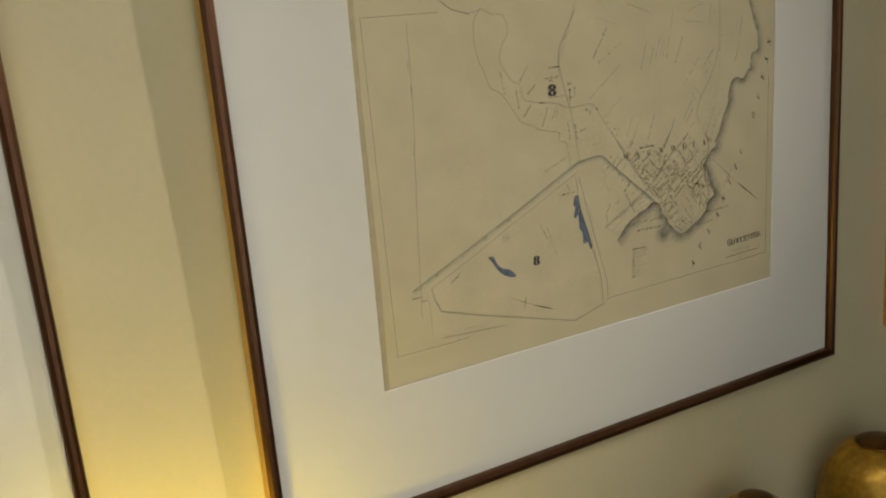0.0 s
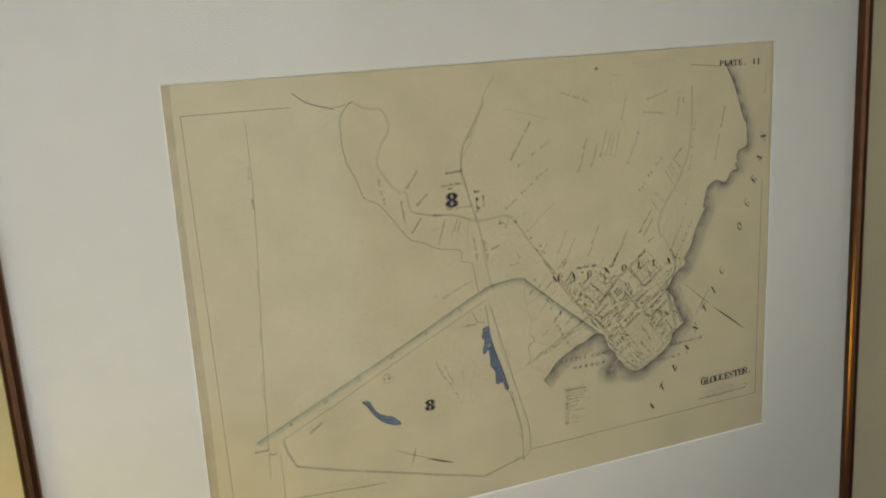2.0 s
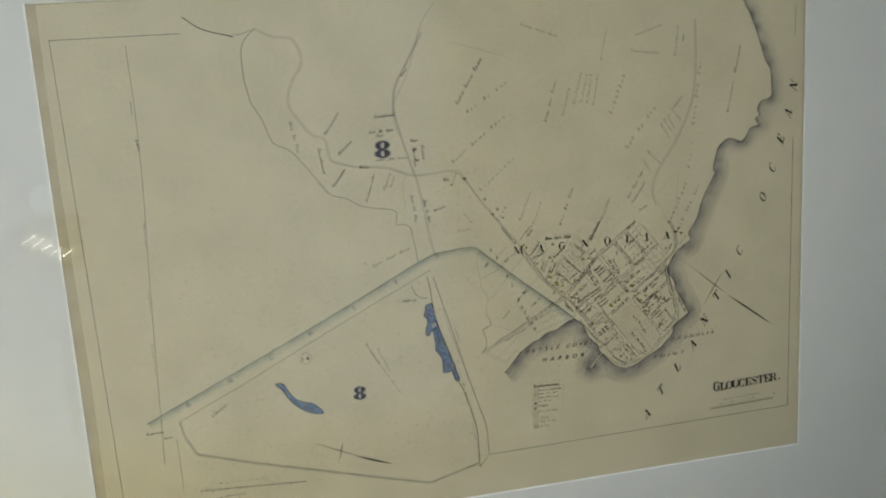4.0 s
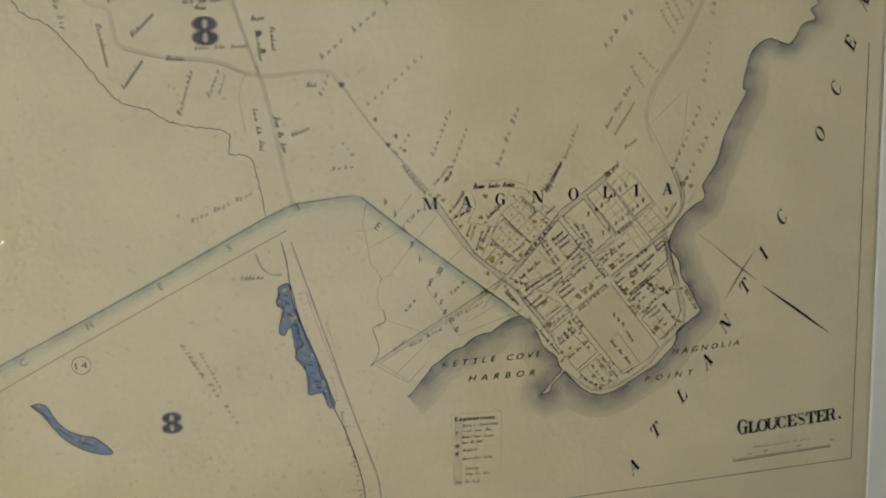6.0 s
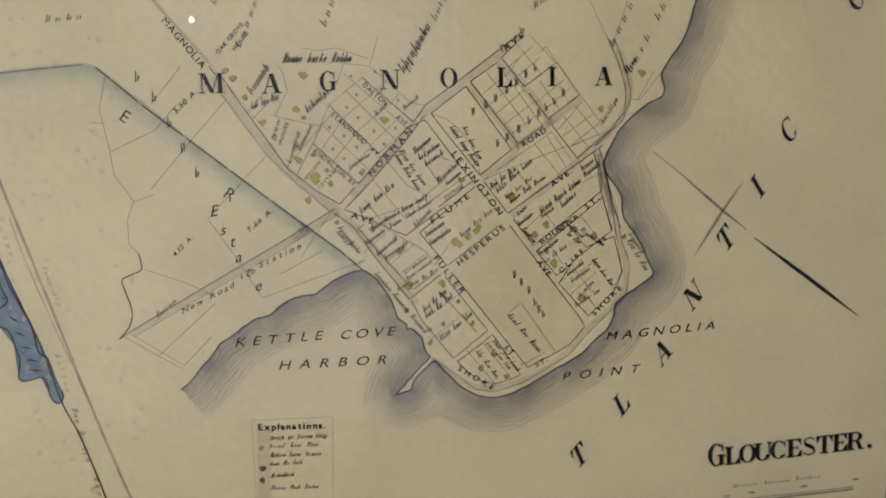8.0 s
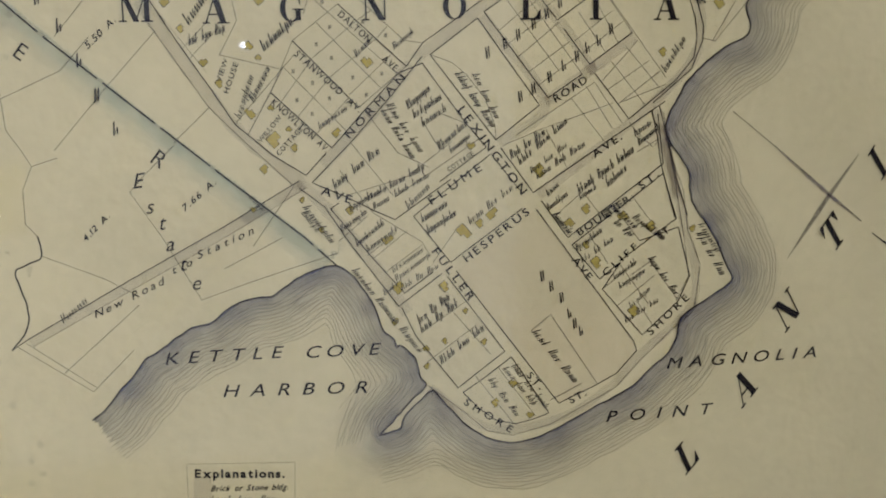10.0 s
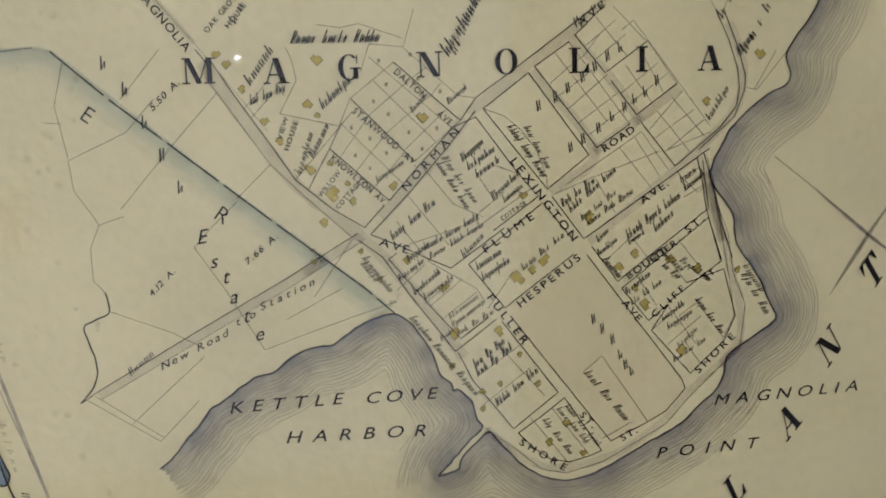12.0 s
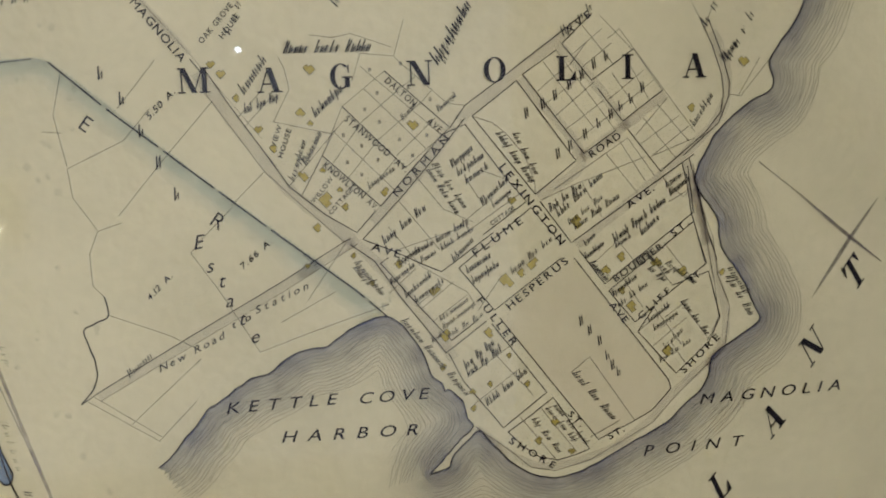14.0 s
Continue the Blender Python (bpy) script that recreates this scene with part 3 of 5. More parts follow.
def serif_letter(ch):
    """A letter with thick stems, hairlines and flat serifs, cap height 1, centred: verts and faces."""
    verts, faces = [], []

    def quad(*p):
        faces.append(tuple(range(len(verts), len(verts) + 4)))
        verts.extend(p)

    def stem(x0, x1, w, y0=-0.5, y1=0.5):
        quad((x0, y0), (x0 + w, y0), (x1 + w, y1), (x1, y1))

    def serif(x0, x1, y):
        quad((x0, y - 0.03), (x1, y - 0.03), (x1, y + 0.03), (x0, y + 0.03))

    def oval(*args, shift=(0, 0)):
        v, f = curve_ring(*args)
        base = len(verts)
        verts.extend((x + shift[0], y + shift[1]) for x, y in v)
        faces.extend(tuple(base + k for k in q) for q in f)

    if ch == "I":
        stem(-0.11, -0.11, 0.22), serif(-0.24, 0.24, 0.48), serif(-0.24, 0.24, -0.48)
    elif ch == "L":
        stem(-0.28, -0.28, 0.22), serif(-0.40, 0.08, 0.48), serif(-0.40, 0.42, -0.48)
        quad((0.18, -0.47), (0.42, -0.47), (0.42, -0.12), (0.385, -0.14))
    elif ch == "T":
        stem(-0.11, -0.11, 0.22), serif(-0.24, 0.24, -0.48), serif(-0.44, 0.44, 0.48)
        quad((-0.44, 0.47), (-0.44, 0.14), (-0.40, 0.14), (-0.24, 0.47))
        quad((0.44, 0.14), (0.44, 0.47), (0.24, 0.47), (0.40, 0.14))
    elif ch == "E":
        stem(-0.28, -0.28, 0.22), serif(-0.40, 0.38, 0.48), serif(-0.40, 0.42, -0.48), serif(-0.1, 0.2, 0.0)
        quad((0.38, 0.16), (0.38, 0.47), (0.18, 0.47), (0.345, 0.18))
        quad((0.18, -0.47), (0.42, -0.47), (0.42, -0.14), (0.385, -0.16))
        quad((0.17, -0.13), (0.21, -0.13), (0.21, 0.13), (0.17, 0.13))
    elif ch == "A":
        stem(0.17, -0.13, 0.24), stem(-0.42, -0.06, 0.055)
        serif(-0.52, -0.24, -0.48), serif(0.05, 0.52, -0.48), serif(-0.26, 0.2, -0.16)
    elif ch == "N":
        stem(-0.40, -0.40, 0.06), stem(0.34, 0.34, 0.06), stem(0.15, -0.42, 0.25)
        serif(-0.52, -0.22, -0.48), serif(-0.54, -0.24, 0.48), serif(0.22, 0.52, 0.48)
    elif ch == "M":
        stem(-0.50, -0.50, 0.06), stem(0.34, 0.34, 0.20), stem(-0.08, -0.52, 0.22), stem(-0.02, 0.36, 0.05)
        serif(-0.64, -0.34, -0.48), serif(0.22, 0.66, -0.48), serif(-0.62, -0.3, 0.48), serif(0.32, 0.66, 0.48)
    elif ch == "O":
        oval(0.46, 0.52, 0.21, 0.045)
    elif ch == "U":
        stem(-0.40, -0.40, 0.21, -0.2), stem(0.30, 0.30, 0.06, -0.2), serif(-0.52, -0.08, 0.48), serif(0.2, 0.48, 0.48)
        oval(0.38, 0.32, 0.2, 0.05, 180, 360, shift=(-0.02, -0.2))
    elif ch == "R":
        stem(-0.34, -0.34, 0.21), serif(-0.46, 0.0, -0.48), serif(-0.46, 0.08, 0.48), serif(-0.2, 0.1, 0.01)
        oval(0.34, 0.26, 0.19, 0.045, -90, 90, shift=(0.06, 0.25)), stem(0.22, 0.04, 0.21, -0.5, 0.0), serif(0.2, 0.52, -0.48)
    elif ch == "S":
        oval(0.30, 0.27, 0.07, 0.045, 20, 200, shift=(0, 0.25)), oval(0.32, 0.27, 0.07, 0.045, 200, 380, shift=(0, -0.25))
        quad((-0.30, 0.28), (-0.22, 0.02), (0.32, -0.28), (0.22, 0.02))
    elif ch == "P":
        stem(-0.30, -0.30, 0.21), serif(-0.42, 0.06, -0.48), serif(-0.42, 0.1, 0.48), serif(-0.2, 0.1, -0.02)
        oval(0.34, 0.26, 0.19, 0.045, -90, 90, shift=(0.08, 0.24))
    elif ch == ".":
        quad((-0.1, -0.5), (0.1, -0.5), (0.1, -0.3), (-0.1, -0.3))
    elif ch in "CG":
        oval(0.44, 0.52, 0.21, 0.045, 48, 318)
        quad((0.30, 0.14), (0.34, 0.14), (0.34, 0.5), (0.27, 0.38))
        if ch == "G":
            stem(0.16, 0.16, 0.2, -0.46, -0.04), serif(0.04, 0.46, -0.04)
        else:
            quad((0.27, -0.36), (0.31, -0.38), (0.37, -0.2), (0.35, -0.18))
    elif ch == "8":
        for r, y in ((0.40, 0.25), (0.43, -0.24)):
            oval(r + 0.06, 0.28, 0.035, 0.03, shift=(0, y)), oval(r, 0.24, r - 0.11, 0.05, shift=(0, y)), oval(0.08, 0.2, 0.03, 0.03, shift=(0, y))
    return verts, faces


def big_letter(ch, centre, cap, turn, ink=None, slant=0.0):
    c, s = math.cos(radians(turn)), math.sin(radians(turn))
    verts, faces = serif_letter(ch)
    verts = [(x + slant * y, y) for x, y in verts]
    printed("large_letter", [(centre[0] + cap * (x * c - y * s), centre[1] + cap * (x * s + y * c)) for x, y in verts], faces, ink or INK, 4, "large black serif letter " + ch)


def serif_word(text, a, b, cap, small, name):
    """A title in serif letters from a to b, the first letter taller, with a thin shade line to the right and below."""
    a, b = np.array(a, float), np.array(b, float)
    d = (b - a) / np.linalg.norm(b - a)
    n = np.array((-d[1], d[0]))
    step = np.linalg.norm(b - a) / len(text)
    for ink, shift, layer in ((SEPIA, 0.07, 2), (INK, 0.0, 4)):
        verts, faces = [], []
        for k, ch in enumerate(text):
            if ch == " ":
                continue
            c = cap if k == 0 else small
            v, f = serif_letter(ch)
            base = len(verts)
            mid = a + d * step * (k + 0.5 + shift) + n * c * (0.5 - shift)
            verts += [tuple(mid + d * x * min(c * 1.15, step * 1.2) + n * y * c) for x, y in v]
            faces += [tuple(base + i for i in q) for q in f]
        printed(name if ink is INK else name + "_shade", verts, faces, ink, layer, text + " in heavy black serif print" if ink is INK else "")


def house(centre, w, h, ink=None):
    """A house in plan: a main block with a wing, turned with the streets."""
    turn = radians(random.choice((38, 40, -50)))
    c, s = math.cos(turn), math.sin(turn)
    side = random.choice((-1, 1))
    w, h = w * 0.82, h * 0.82
    outline = [(-w / 2, -h / 2 * side), (w / 2, -h / 2 * side), (w / 2, h * 0.16 * side), (w * 0.1, h * 0.16 * side), (w * 0.1, h / 2 * side), (-w / 2, h / 2 * side)]
    pts = [(centre[0] + x * c - y * s, centre[1] + x * s + y * c) for x, y in outline]
    printed("house_mark", pts, [(0, 1, 2, 3), (0, 3, 4, 5)], ink or YELLOW, 2)
    verts, faces = ribbon(np.array(pts + pts[:1]), 0.2)
    printed("house_outline", verts, faces, INK, 3)


def ring(centre, r):
    v, f = curve_ring(r, r, 0.35, 0.35)
    printed("number_ring", [(centre[0] + x, centre[1] + y) for x, y in v], f, INK, 2)


def pond(points, hatch=()):
    """A pond in blue wash with an inked edge; hatch: short strokes drawn in it, as (from, to)."""
    way = smooth_way(points + points[:1], 0.6, 0.35)
    bm = bmesh.new()
    bm.faces.new([bm.verts.new(at(u, v, 1)) for u, v in way[:-1]])
    bmesh.ops.triangulate(bm, faces=bm.faces)
    part("pond", bm, BLUE, sheet, "blue painted pond")
    verts, faces = ribbon(way, 0.6)
    printed("pond_edge", verts, faces, INK, 3)
    for p, q in hatch:
        verts, faces = ribbon(smooth_way([p, q], 0.5, 0.2), 0.9, True)
        printed("pond_stroke", verts, faces, SLATE, 3)


def washed(name, way, land, reach, ink, step=1.3, label=""):
    """A band of thin colour along a way, on the side away from the corners in land; the UV map keeps the distance from it, with the way itself at 0.1."""
    way = np.asarray(way, float)
    lo, hi = way.min(0) - reach, way.max(0) + reach
    xs, ys = np.arange(lo[0], min(hi[0], SHEET_W * 1000) + step, step), np.arange(max(lo[1], 0), min(hi[1], SHEET_H * 1000) + step, step)
    gx, gy = np.meshgrid(xs, ys)
    pts = np.stack([gx.ravel(), gy.ravel()], 1)
    a, b = way[:-1], way[1:]
    best, capped = np.full(len(pts), 1e9), np.zeros(len(pts), bool)
    for k, (p, q) in enumerate(zip(a, b)):
        d = q - p
        raw = ((pts - p) @ d) / (d @ d + 1e-12)
        off = pts - p - np.clip(raw, 0, 1)[:, None] * d
        r = np.hypot(off[:, 0], off[:, 1])
        near = r < best
        best[near] = r[near]
        capped[near] = ((k == 0) & (raw[near] < 0)) | ((k == len(a) - 1) & (raw[near] > 1))
    inside = np.zeros(len(pts), bool)
    loop = np.vstack([way, land])
    for p, q in zip(loop, np.roll(loop, -1, 0)):
        cross = ((p[1] > pts[:, 1]) != (q[1] > pts[:, 1])) & (pts[:, 0] < (q[0] - p[0]) * (pts[:, 1] - p[1]) / (q[1] - p[1] + 1e-12) + p[0])
        inside ^= cross
    signed = np.where(capped, -9.0, np.where(inside, -best, best))
    m = signed.reshape(gx.shape)
    keep = (m > -step * 1.5) & (m < reach)
    n = len(xs)
    faces = [(j * n + i, j * n + i + 1, (j + 1) * n + i + 1, (j + 1) * n + i) for j, i in zip(*np.nonzero(keep[:-1, :-1] & keep[:-1, 1:] & keep[1:, :-1] & keep[1:, 1:]))]
    used = sorted({k for f in faces for k in f})
    index = {k: i for i, k in enumerate(used)}
    ob = printed(name, [tuple(pts[k]) for k in used], [tuple(index[k] for k in f) for f in faces], ink, 0, label)
    uv = ob.data.uv_layers.new(name="depth")
    for loop in ob.data.loops:
        uv.data[loop.index].uv = (min(0.999, max(0.001, 0.1 + 0.9 * signed[used[loop.vertex_index]] / reach)), 0.5)


def offset_lines(way, side_sign, distances, ink):
    """Water lines: ways that follow the shore at growing distances."""
    way = np.asarray(way, float)
    along = np.gradient(way, axis=0)
    for _ in range(3):
        along[1:-1] = (along[:-2] + along[1:-1] + along[2:]) / 3
    along /= np.linalg.norm(along, axis=1)[:, None] + 1e-9
    side = np.stack([-along[:, 1], along[:, 0]], 1) * side_sign
    for d in distances:
        p = way + side * d
        far = np.array([np.min(np.hypot(*(way - q).T)) for q in p]) > d * 0.97
        runs, run = [], []
        for q, ok in zip(p, far):
            if ok and (not run or np.linalg.norm(q - run[-1]) < 6 + d * 0.5):
                run.append(q)
            elif ok:
                runs.append(run)
                run = [q]
        runs.append(run)
        for r in runs:
            if len(r) > 5:
                r = np.array(r)
                for _ in range(4):
                    r[1:-1] = (r[:-2] + r[1:-1] + r[2:]) / 3
                r = r + np.array([[noise.noise((x * 0.16, y * 0.16, d + k)) * 0.8 for k in (0.0, 9.0)] for x, y in r])
                verts, faces = ribbon(r, 0.26)
                printed("water_line", verts, faces, ink, 1)



# coast: from the north-east corner round the point to the cove
COAST_NORTH = [(726.7, 534.8), (741.1, 507.8), (751, 481.3), (758.2, 460.2), (763.6, 452.1), (765.4, 433.5), (764.7, 420.9), (752.7, 416.6), (748.2, 407), (751.4, 401.3), (745.5, 397.7), (749.3, 390.8), (739.1, 387), (729.8, 374.2), (713.5, 378.1), (701.1, 370.5), (696.5, 358), (693.8, 344.7), (696.8, 341.7), (689.8, 329.7), (679.9, 311.2), (674.1, 292.7)]
COAST_EAST = [(666.2, 281.1), (663.4, 275.6), (665, 269.2), (663.3, 265.5), (657.5, 262.9), (650.9, 257.9), (644.6, 251.8), (640, 244.1), (637.2, 237.8), (637.6, 232.6), (641.7, 226.6), (645.2, 221.4), (646, 214.7), (647.5, 209.4), (651.7, 203.3), (655.9, 196.4), (658.9, 189.5), (661.5, 184), (660.4, 181.4), (652.3, 176.2), (644.9, 170.9), (642.9, 166.3), (642.2, 162), (639.6, 157.4), (634.2, 152.7), (630.7, 149.3)]
COAST_POINT = [(626.1, 145.3), (616.3, 140.1), (606.7, 134.9), (598.6, 130.5), (591.7, 127.9), (584.2, 126.8), (576.7, 128.6), (570.1, 132.5), (564.7, 137.7), (559.4, 144.1), (556.6, 146.8), (551.2, 142.1), (546.8, 137.6), (546.2, 135.6), (545.5, 133.6), (541.3, 132), (538.3, 131.2), (540.8, 133.8), (543.6, 136.8), (545.5, 139), (549.9, 143.8), (554.6, 148.4), (552.6, 151.6), (551, 158.1), (545.8, 163.2), (544.6, 162.4), (543.9, 165.3), (540.1, 168.8), (537.7, 176.3), (533.3, 183.8), (529.6, 188.4), (525, 191.3)]
COAST_COVE = [(517.9, 190.2), (511.5, 187.1), (502.8, 181.5), (497.1, 181.1), (489.2, 178.1), (482.6, 173), (476.1, 171.3), (470.8, 168.1), (464.1, 163.1), (459.6, 160.7), (455.2, 154.7), (450.6, 150.3), (445.6, 143.7), (440.6, 139.9)]

# sheet border
line("border_line", [(16, 523), (135.7, 523)], 0.5, INK)
line("border_line", [(16.5, 523), (26.5, 43)], 0.4, INK)
line("border_line", [(418.2, 46.6), (789, 53), (792.4, 372.5)], 0.5, INK)
line("border_line", [(26.5, 43), (118, 43), (150, 44)], 0.4, INK)
line("border_line", [(670.6, 536.8), (715.7, 531.8)], 0.6, INK)
line("border_line", [(794.6, 520), (794, 488)], 0.4, INK)

# meridian and its notes
line("meridian_line", [(84.3, 515.1), (85.1, 476.8), (85.4, 433.8), (83.8, 374), (80.9, 317.7), (77.7, 250.2), (75, 185.5), (71.3, 89.1)], 0.6, SEPIA)
note((81.8, 461.6), (81.6, 448.1), 2.6, 7)
note((82.5, 425.7), (83.5, 413.8), 2.6, 7)
note((79.7, 344.0), (79.0, 318.4), 2.6, 7)
note((76.1, 274.3), (75.2, 250.5), 2.6, 7)
note((73.0, 219.5), (72.5, 185.8), 2.6, 7)

# town boundary, with a green wash along it
line("boundary_line", [(58.9, 135.1), (140.1, 172.6), (220, 209.6), (286, 240.7), (352.7, 274.3), (373.2, 281.9), (411.2, 285.2)], 0.5, SEPIA)
line("boundary_line", [(416.5, 283.9), (434, 267.8), (464.6, 242.3), (489.3, 221.8), (514.5, 201.4), (525, 191.5)], 0.5, INK, dash=9)
BOUNDARY = [(58.9, 135.1), (220, 209.6), (352.7, 274.3), (373.2, 281.9), (411.2, 285.2), (416.5, 283.9), (464.6, 242.3), (514.5, 201.4), (523.9, 192.5)]
line("boundary_line", [(365.7, 264.8), (284.9, 226.4), (218.7, 194.1), (157.8, 163.8), (91.1, 132.8)], 0.6, SEPIA)
for ink, wide in ((SEPIA, 0.42), (BLUISH, 3.2)):
    line("boundary_line", [(91.1, 132.8), (95.4, 114), (105.2, 94.6), (165.2, 75.6), (213.5, 62.1), (281, 42.6), (349.9, 23.6), (407.4, 39)], wide, ink)
line("boundary_line", [(86.3, 115), (87.1, 57.7)], 0.5, SEPIA)
letter("A", (102.0, 150.4), 5.0, 24, ink=SEPIA, heavy=0.0)
letter("N", (146.2, 170.0), 5.0, 24, ink=SEPIA, heavy=0.0)
letter("C", (190.2, 189.8), 5.0, 24, ink=SEPIA, heavy=0.0)
letter("H", (233.6, 210.9), 5.0, 24, ink=SEPIA, heavy=0.0)
letter("E", (280.9, 233.4), 5.0, 24, ink=SEPIA, heavy=0.0)
letter("S", (327.0, 255.7), 5.0, 24, ink=SEPIA, heavy=0.0)
letter("T", (374.1, 280.3), 5.0, 24, ink=SEPIA, heavy=0.0)

# railroad and the road beside it
line("rail_line", [(361.4, 257), (363.7, 243.4), (364.8, 227.6)], 1.1, SEPIA)
line("rail_line", [(365.2, 227), (369.8, 203), (377, 181), (383, 163), (388.8, 138), (394.8, 122.5), (400.8, 102), (404.2, 88), (406.5, 72), (407.2, 33.9)], 0.65, INK)
line("rail_line", [(367.8, 256.5), (379.2, 215.2), (390.6, 174), (401.2, 135), (410.6, 103), (416.8, 80), (418.4, 49.1)], 1.2, LILAC)
line("road_line", [(375.4, 222), (378.5, 208), (384.6, 187), (391.5, 165), (396.5, 150), (398, 144)], 0.45, LILAC)
line("road_line", [(343.7, 250.2), (347.4, 240.4), (353.1, 235.3), (360.2, 234.7)], 1.0, LILAC)
line("boundary_line", [(407.2, 33.9), (418.2, 46.1)], 0.5, INK)
note((369.5, 222), (374.5, 203), 2.6, 5, SEPIA)
note((386.5, 200), (391.5, 181), 2.6, 7, SEPIA)
note((388, 160), (391.5, 141), 2.6, 6, SEPIA)

# creek
line("creek", [(205.7, 523.7), (195, 512.7), (191.5, 501.8), (191.3, 475.7), (197.1, 450.4), (205.4, 435), (213.2, 412.5), (229.3, 402.9), (244.4, 385), (255.2, 368.8), (267.9, 353.8), (283, 349), (300, 338.7), (331.1, 332), (332.3, 318), (344.4, 315.4), (348.9, 300.4), (352.7, 274.3)], 0.45, INK, wobble=1.6)
line("creek", [(138.7, 538.6), (156.8, 526), (185.4, 517.4)], 0.9, INK)
line("creek", [(185.6, 519.3), (194.3, 519.9), (205.3, 524.1)], 0.7, SEPIA, wobble=0.5)
line("road_wash", [(205.7, 523.7), (222.8, 515.3), (240.5, 512.6), (247.8, 500.7), (248, 486.1), (236.6, 468.5), (232.4, 448.4), (241.8, 431.4), (252.2, 417.2), (265.3, 411.3), (267.8, 397.3), (272.1, 388.3), (295.8, 381.5), (327.2, 377.3), (355, 366.9), (395.6, 368.3), (406.6, 361.1)], 3.2, WASH)
line("road_wash", [(372.3, 511.9), (354.6, 482.4), (341.4, 459.5), (338, 439.5), (340.5, 422), (347.6, 393.6), (355.1, 368.5), (359.3, 350.2), (368.4, 293.3), (372.9, 276.9)], 3.2, WASH)
line("road_line", [(372.3, 511.9), (354.6, 482.4), (341.4, 459.5), (338, 439.5), (340.5, 422), (347.6, 393.6), (355.1, 368.5)], 0.45, FINE)
line("road_line", [(349.7, 367.3), (327.1, 376.2), (295.7, 380.5), (272, 386.7)], 0.45, FINE)
line("road_wash", [(386.7, 540.5), (371.4, 518.1), (355, 472), (337.7, 439.4), (339.9, 411.5)], 1.6, WASH)
line("parcel_line", [(399.1, 500.9), (433.3, 490.8), (459.5, 482.5)], 0.3, SEPIA)
line("parcel_line", [(406.6, 361.1), (426.9, 330.5), (444.8, 307.3), (462.9, 285.2), (485.2, 255.7)], 0.35, FINE)
line("road_wash", [(406.6, 361.1), (426.9, 330.5), (444.8, 307.3), (462.9, 285.2)], 2.0, WASH)
line("road_line", [(343.8, 331), (341.5, 355.2), (346, 367.5)], 0.45, FINE)
line("road_wash", [(673.1, 509.8), (673.1, 462.5), (668.4, 422.5), (650.1, 382.7), (628, 351), (620.4, 329.2), (625.1, 309.1)], 3.0, WASH)
line("road_line", [(674.3, 509.8), (674.9, 462.4), (670.1, 422.4), (651.8, 382.5), (629.7, 349.2), (621.5, 326.3)], 0.45, FINE)
line("road_line", [(651.5, 344.9), (648.8, 315.8), (640, 288)], 0.45, FINE)
line("road_line", [(622.1, 323.5), (634, 299.9), (640, 288)], 0.45, FINE)
line("road_line", [(625.1, 323.2), (648.6, 344)], 0.45, FINE)

# ponds
pond([(191.3, 160), (196.9, 160.9), (201.5, 157.7), (205.3, 149.7), (211.6, 141.5), (219.9, 136.7), (230.2, 132.8), (239.2, 122.1), (231, 122), (220.8, 126.3), (210.9, 133.9), (203.1, 144.3), (197.6, 153.3)], [((196, 157), (203, 148)), ((206, 143), (215, 135)), ((218, 132.5), (229, 127.5))])
pond([(361.6, 228.3), (357.1, 225.9), (357.4, 220.3), (355, 217.1), (356.2, 212.9), (359.8, 211), (357, 203.3), (355.6, 195.4), (358, 192.5), (361.6, 196.1), (365, 199.2), (367.7, 199), (368.9, 190.9), (370.7, 184.9), (366, 180.7), (365.2, 175), (369.8, 171.8), (371.6, 165.1), (373.3, 157.9), (371.8, 151), (373.8, 148.4), (380.6, 149.7), (383.2, 148), (384.5, 140.3), (387.7, 137.1), (389.8, 140.9), (387.3, 148.3), (385, 158), (381.4, 161.4), (379.8, 171.4), (376, 182.2), (372.6, 190.5), (369.6, 201.1), (366.9, 210.5), (365.3, 219.7), (364.4, 227.7)], [((359.5, 222), (363.5, 219)), ((360, 216), (364.5, 213)), ((361.5, 208), (366, 205)), ((371, 178), (374.5, 175.5)), ((372.5, 171), (377, 169)), ((374, 164.5), (379, 163)), ((375.5, 158.5), (381, 157)), ((376.5, 153.5), (382, 152.5))])

# compass stars
line("compass", [(660.2, 241), (678, 226.8), (695.1, 212), (707, 202.6)], 0.4, SEPIA)
line("compass", [(676, 228), (695.1, 212), (707, 202.6)], 1.5, LILAC, taper=True)
line("compass", [(681.2, 190.2), (695.1, 212), (704.9, 226)], 1.5, SEPIA, taper=True)
line("compass", [(711, 198.5), (739.5, 177.5), (767.5, 156.3)], 1.9, INK, taper=True)
line("compass", [(228.3, 88.3), (254.2, 75.8), (307.6, 53.3)], 0.5, LILAC)
line("compass", [(240, 82.4), (254.2, 75.8), (266, 70)], 1.5, LILAC, taper=True)
line("compass", [(251.6, 65.7), (254.2, 75.8), (256.8, 85.8)], 1.5, SEPIA, taper=True)
line("compass", [(270, 67.6), (290, 59.6), (307.6, 53)], 1.9, INK, taper=True)

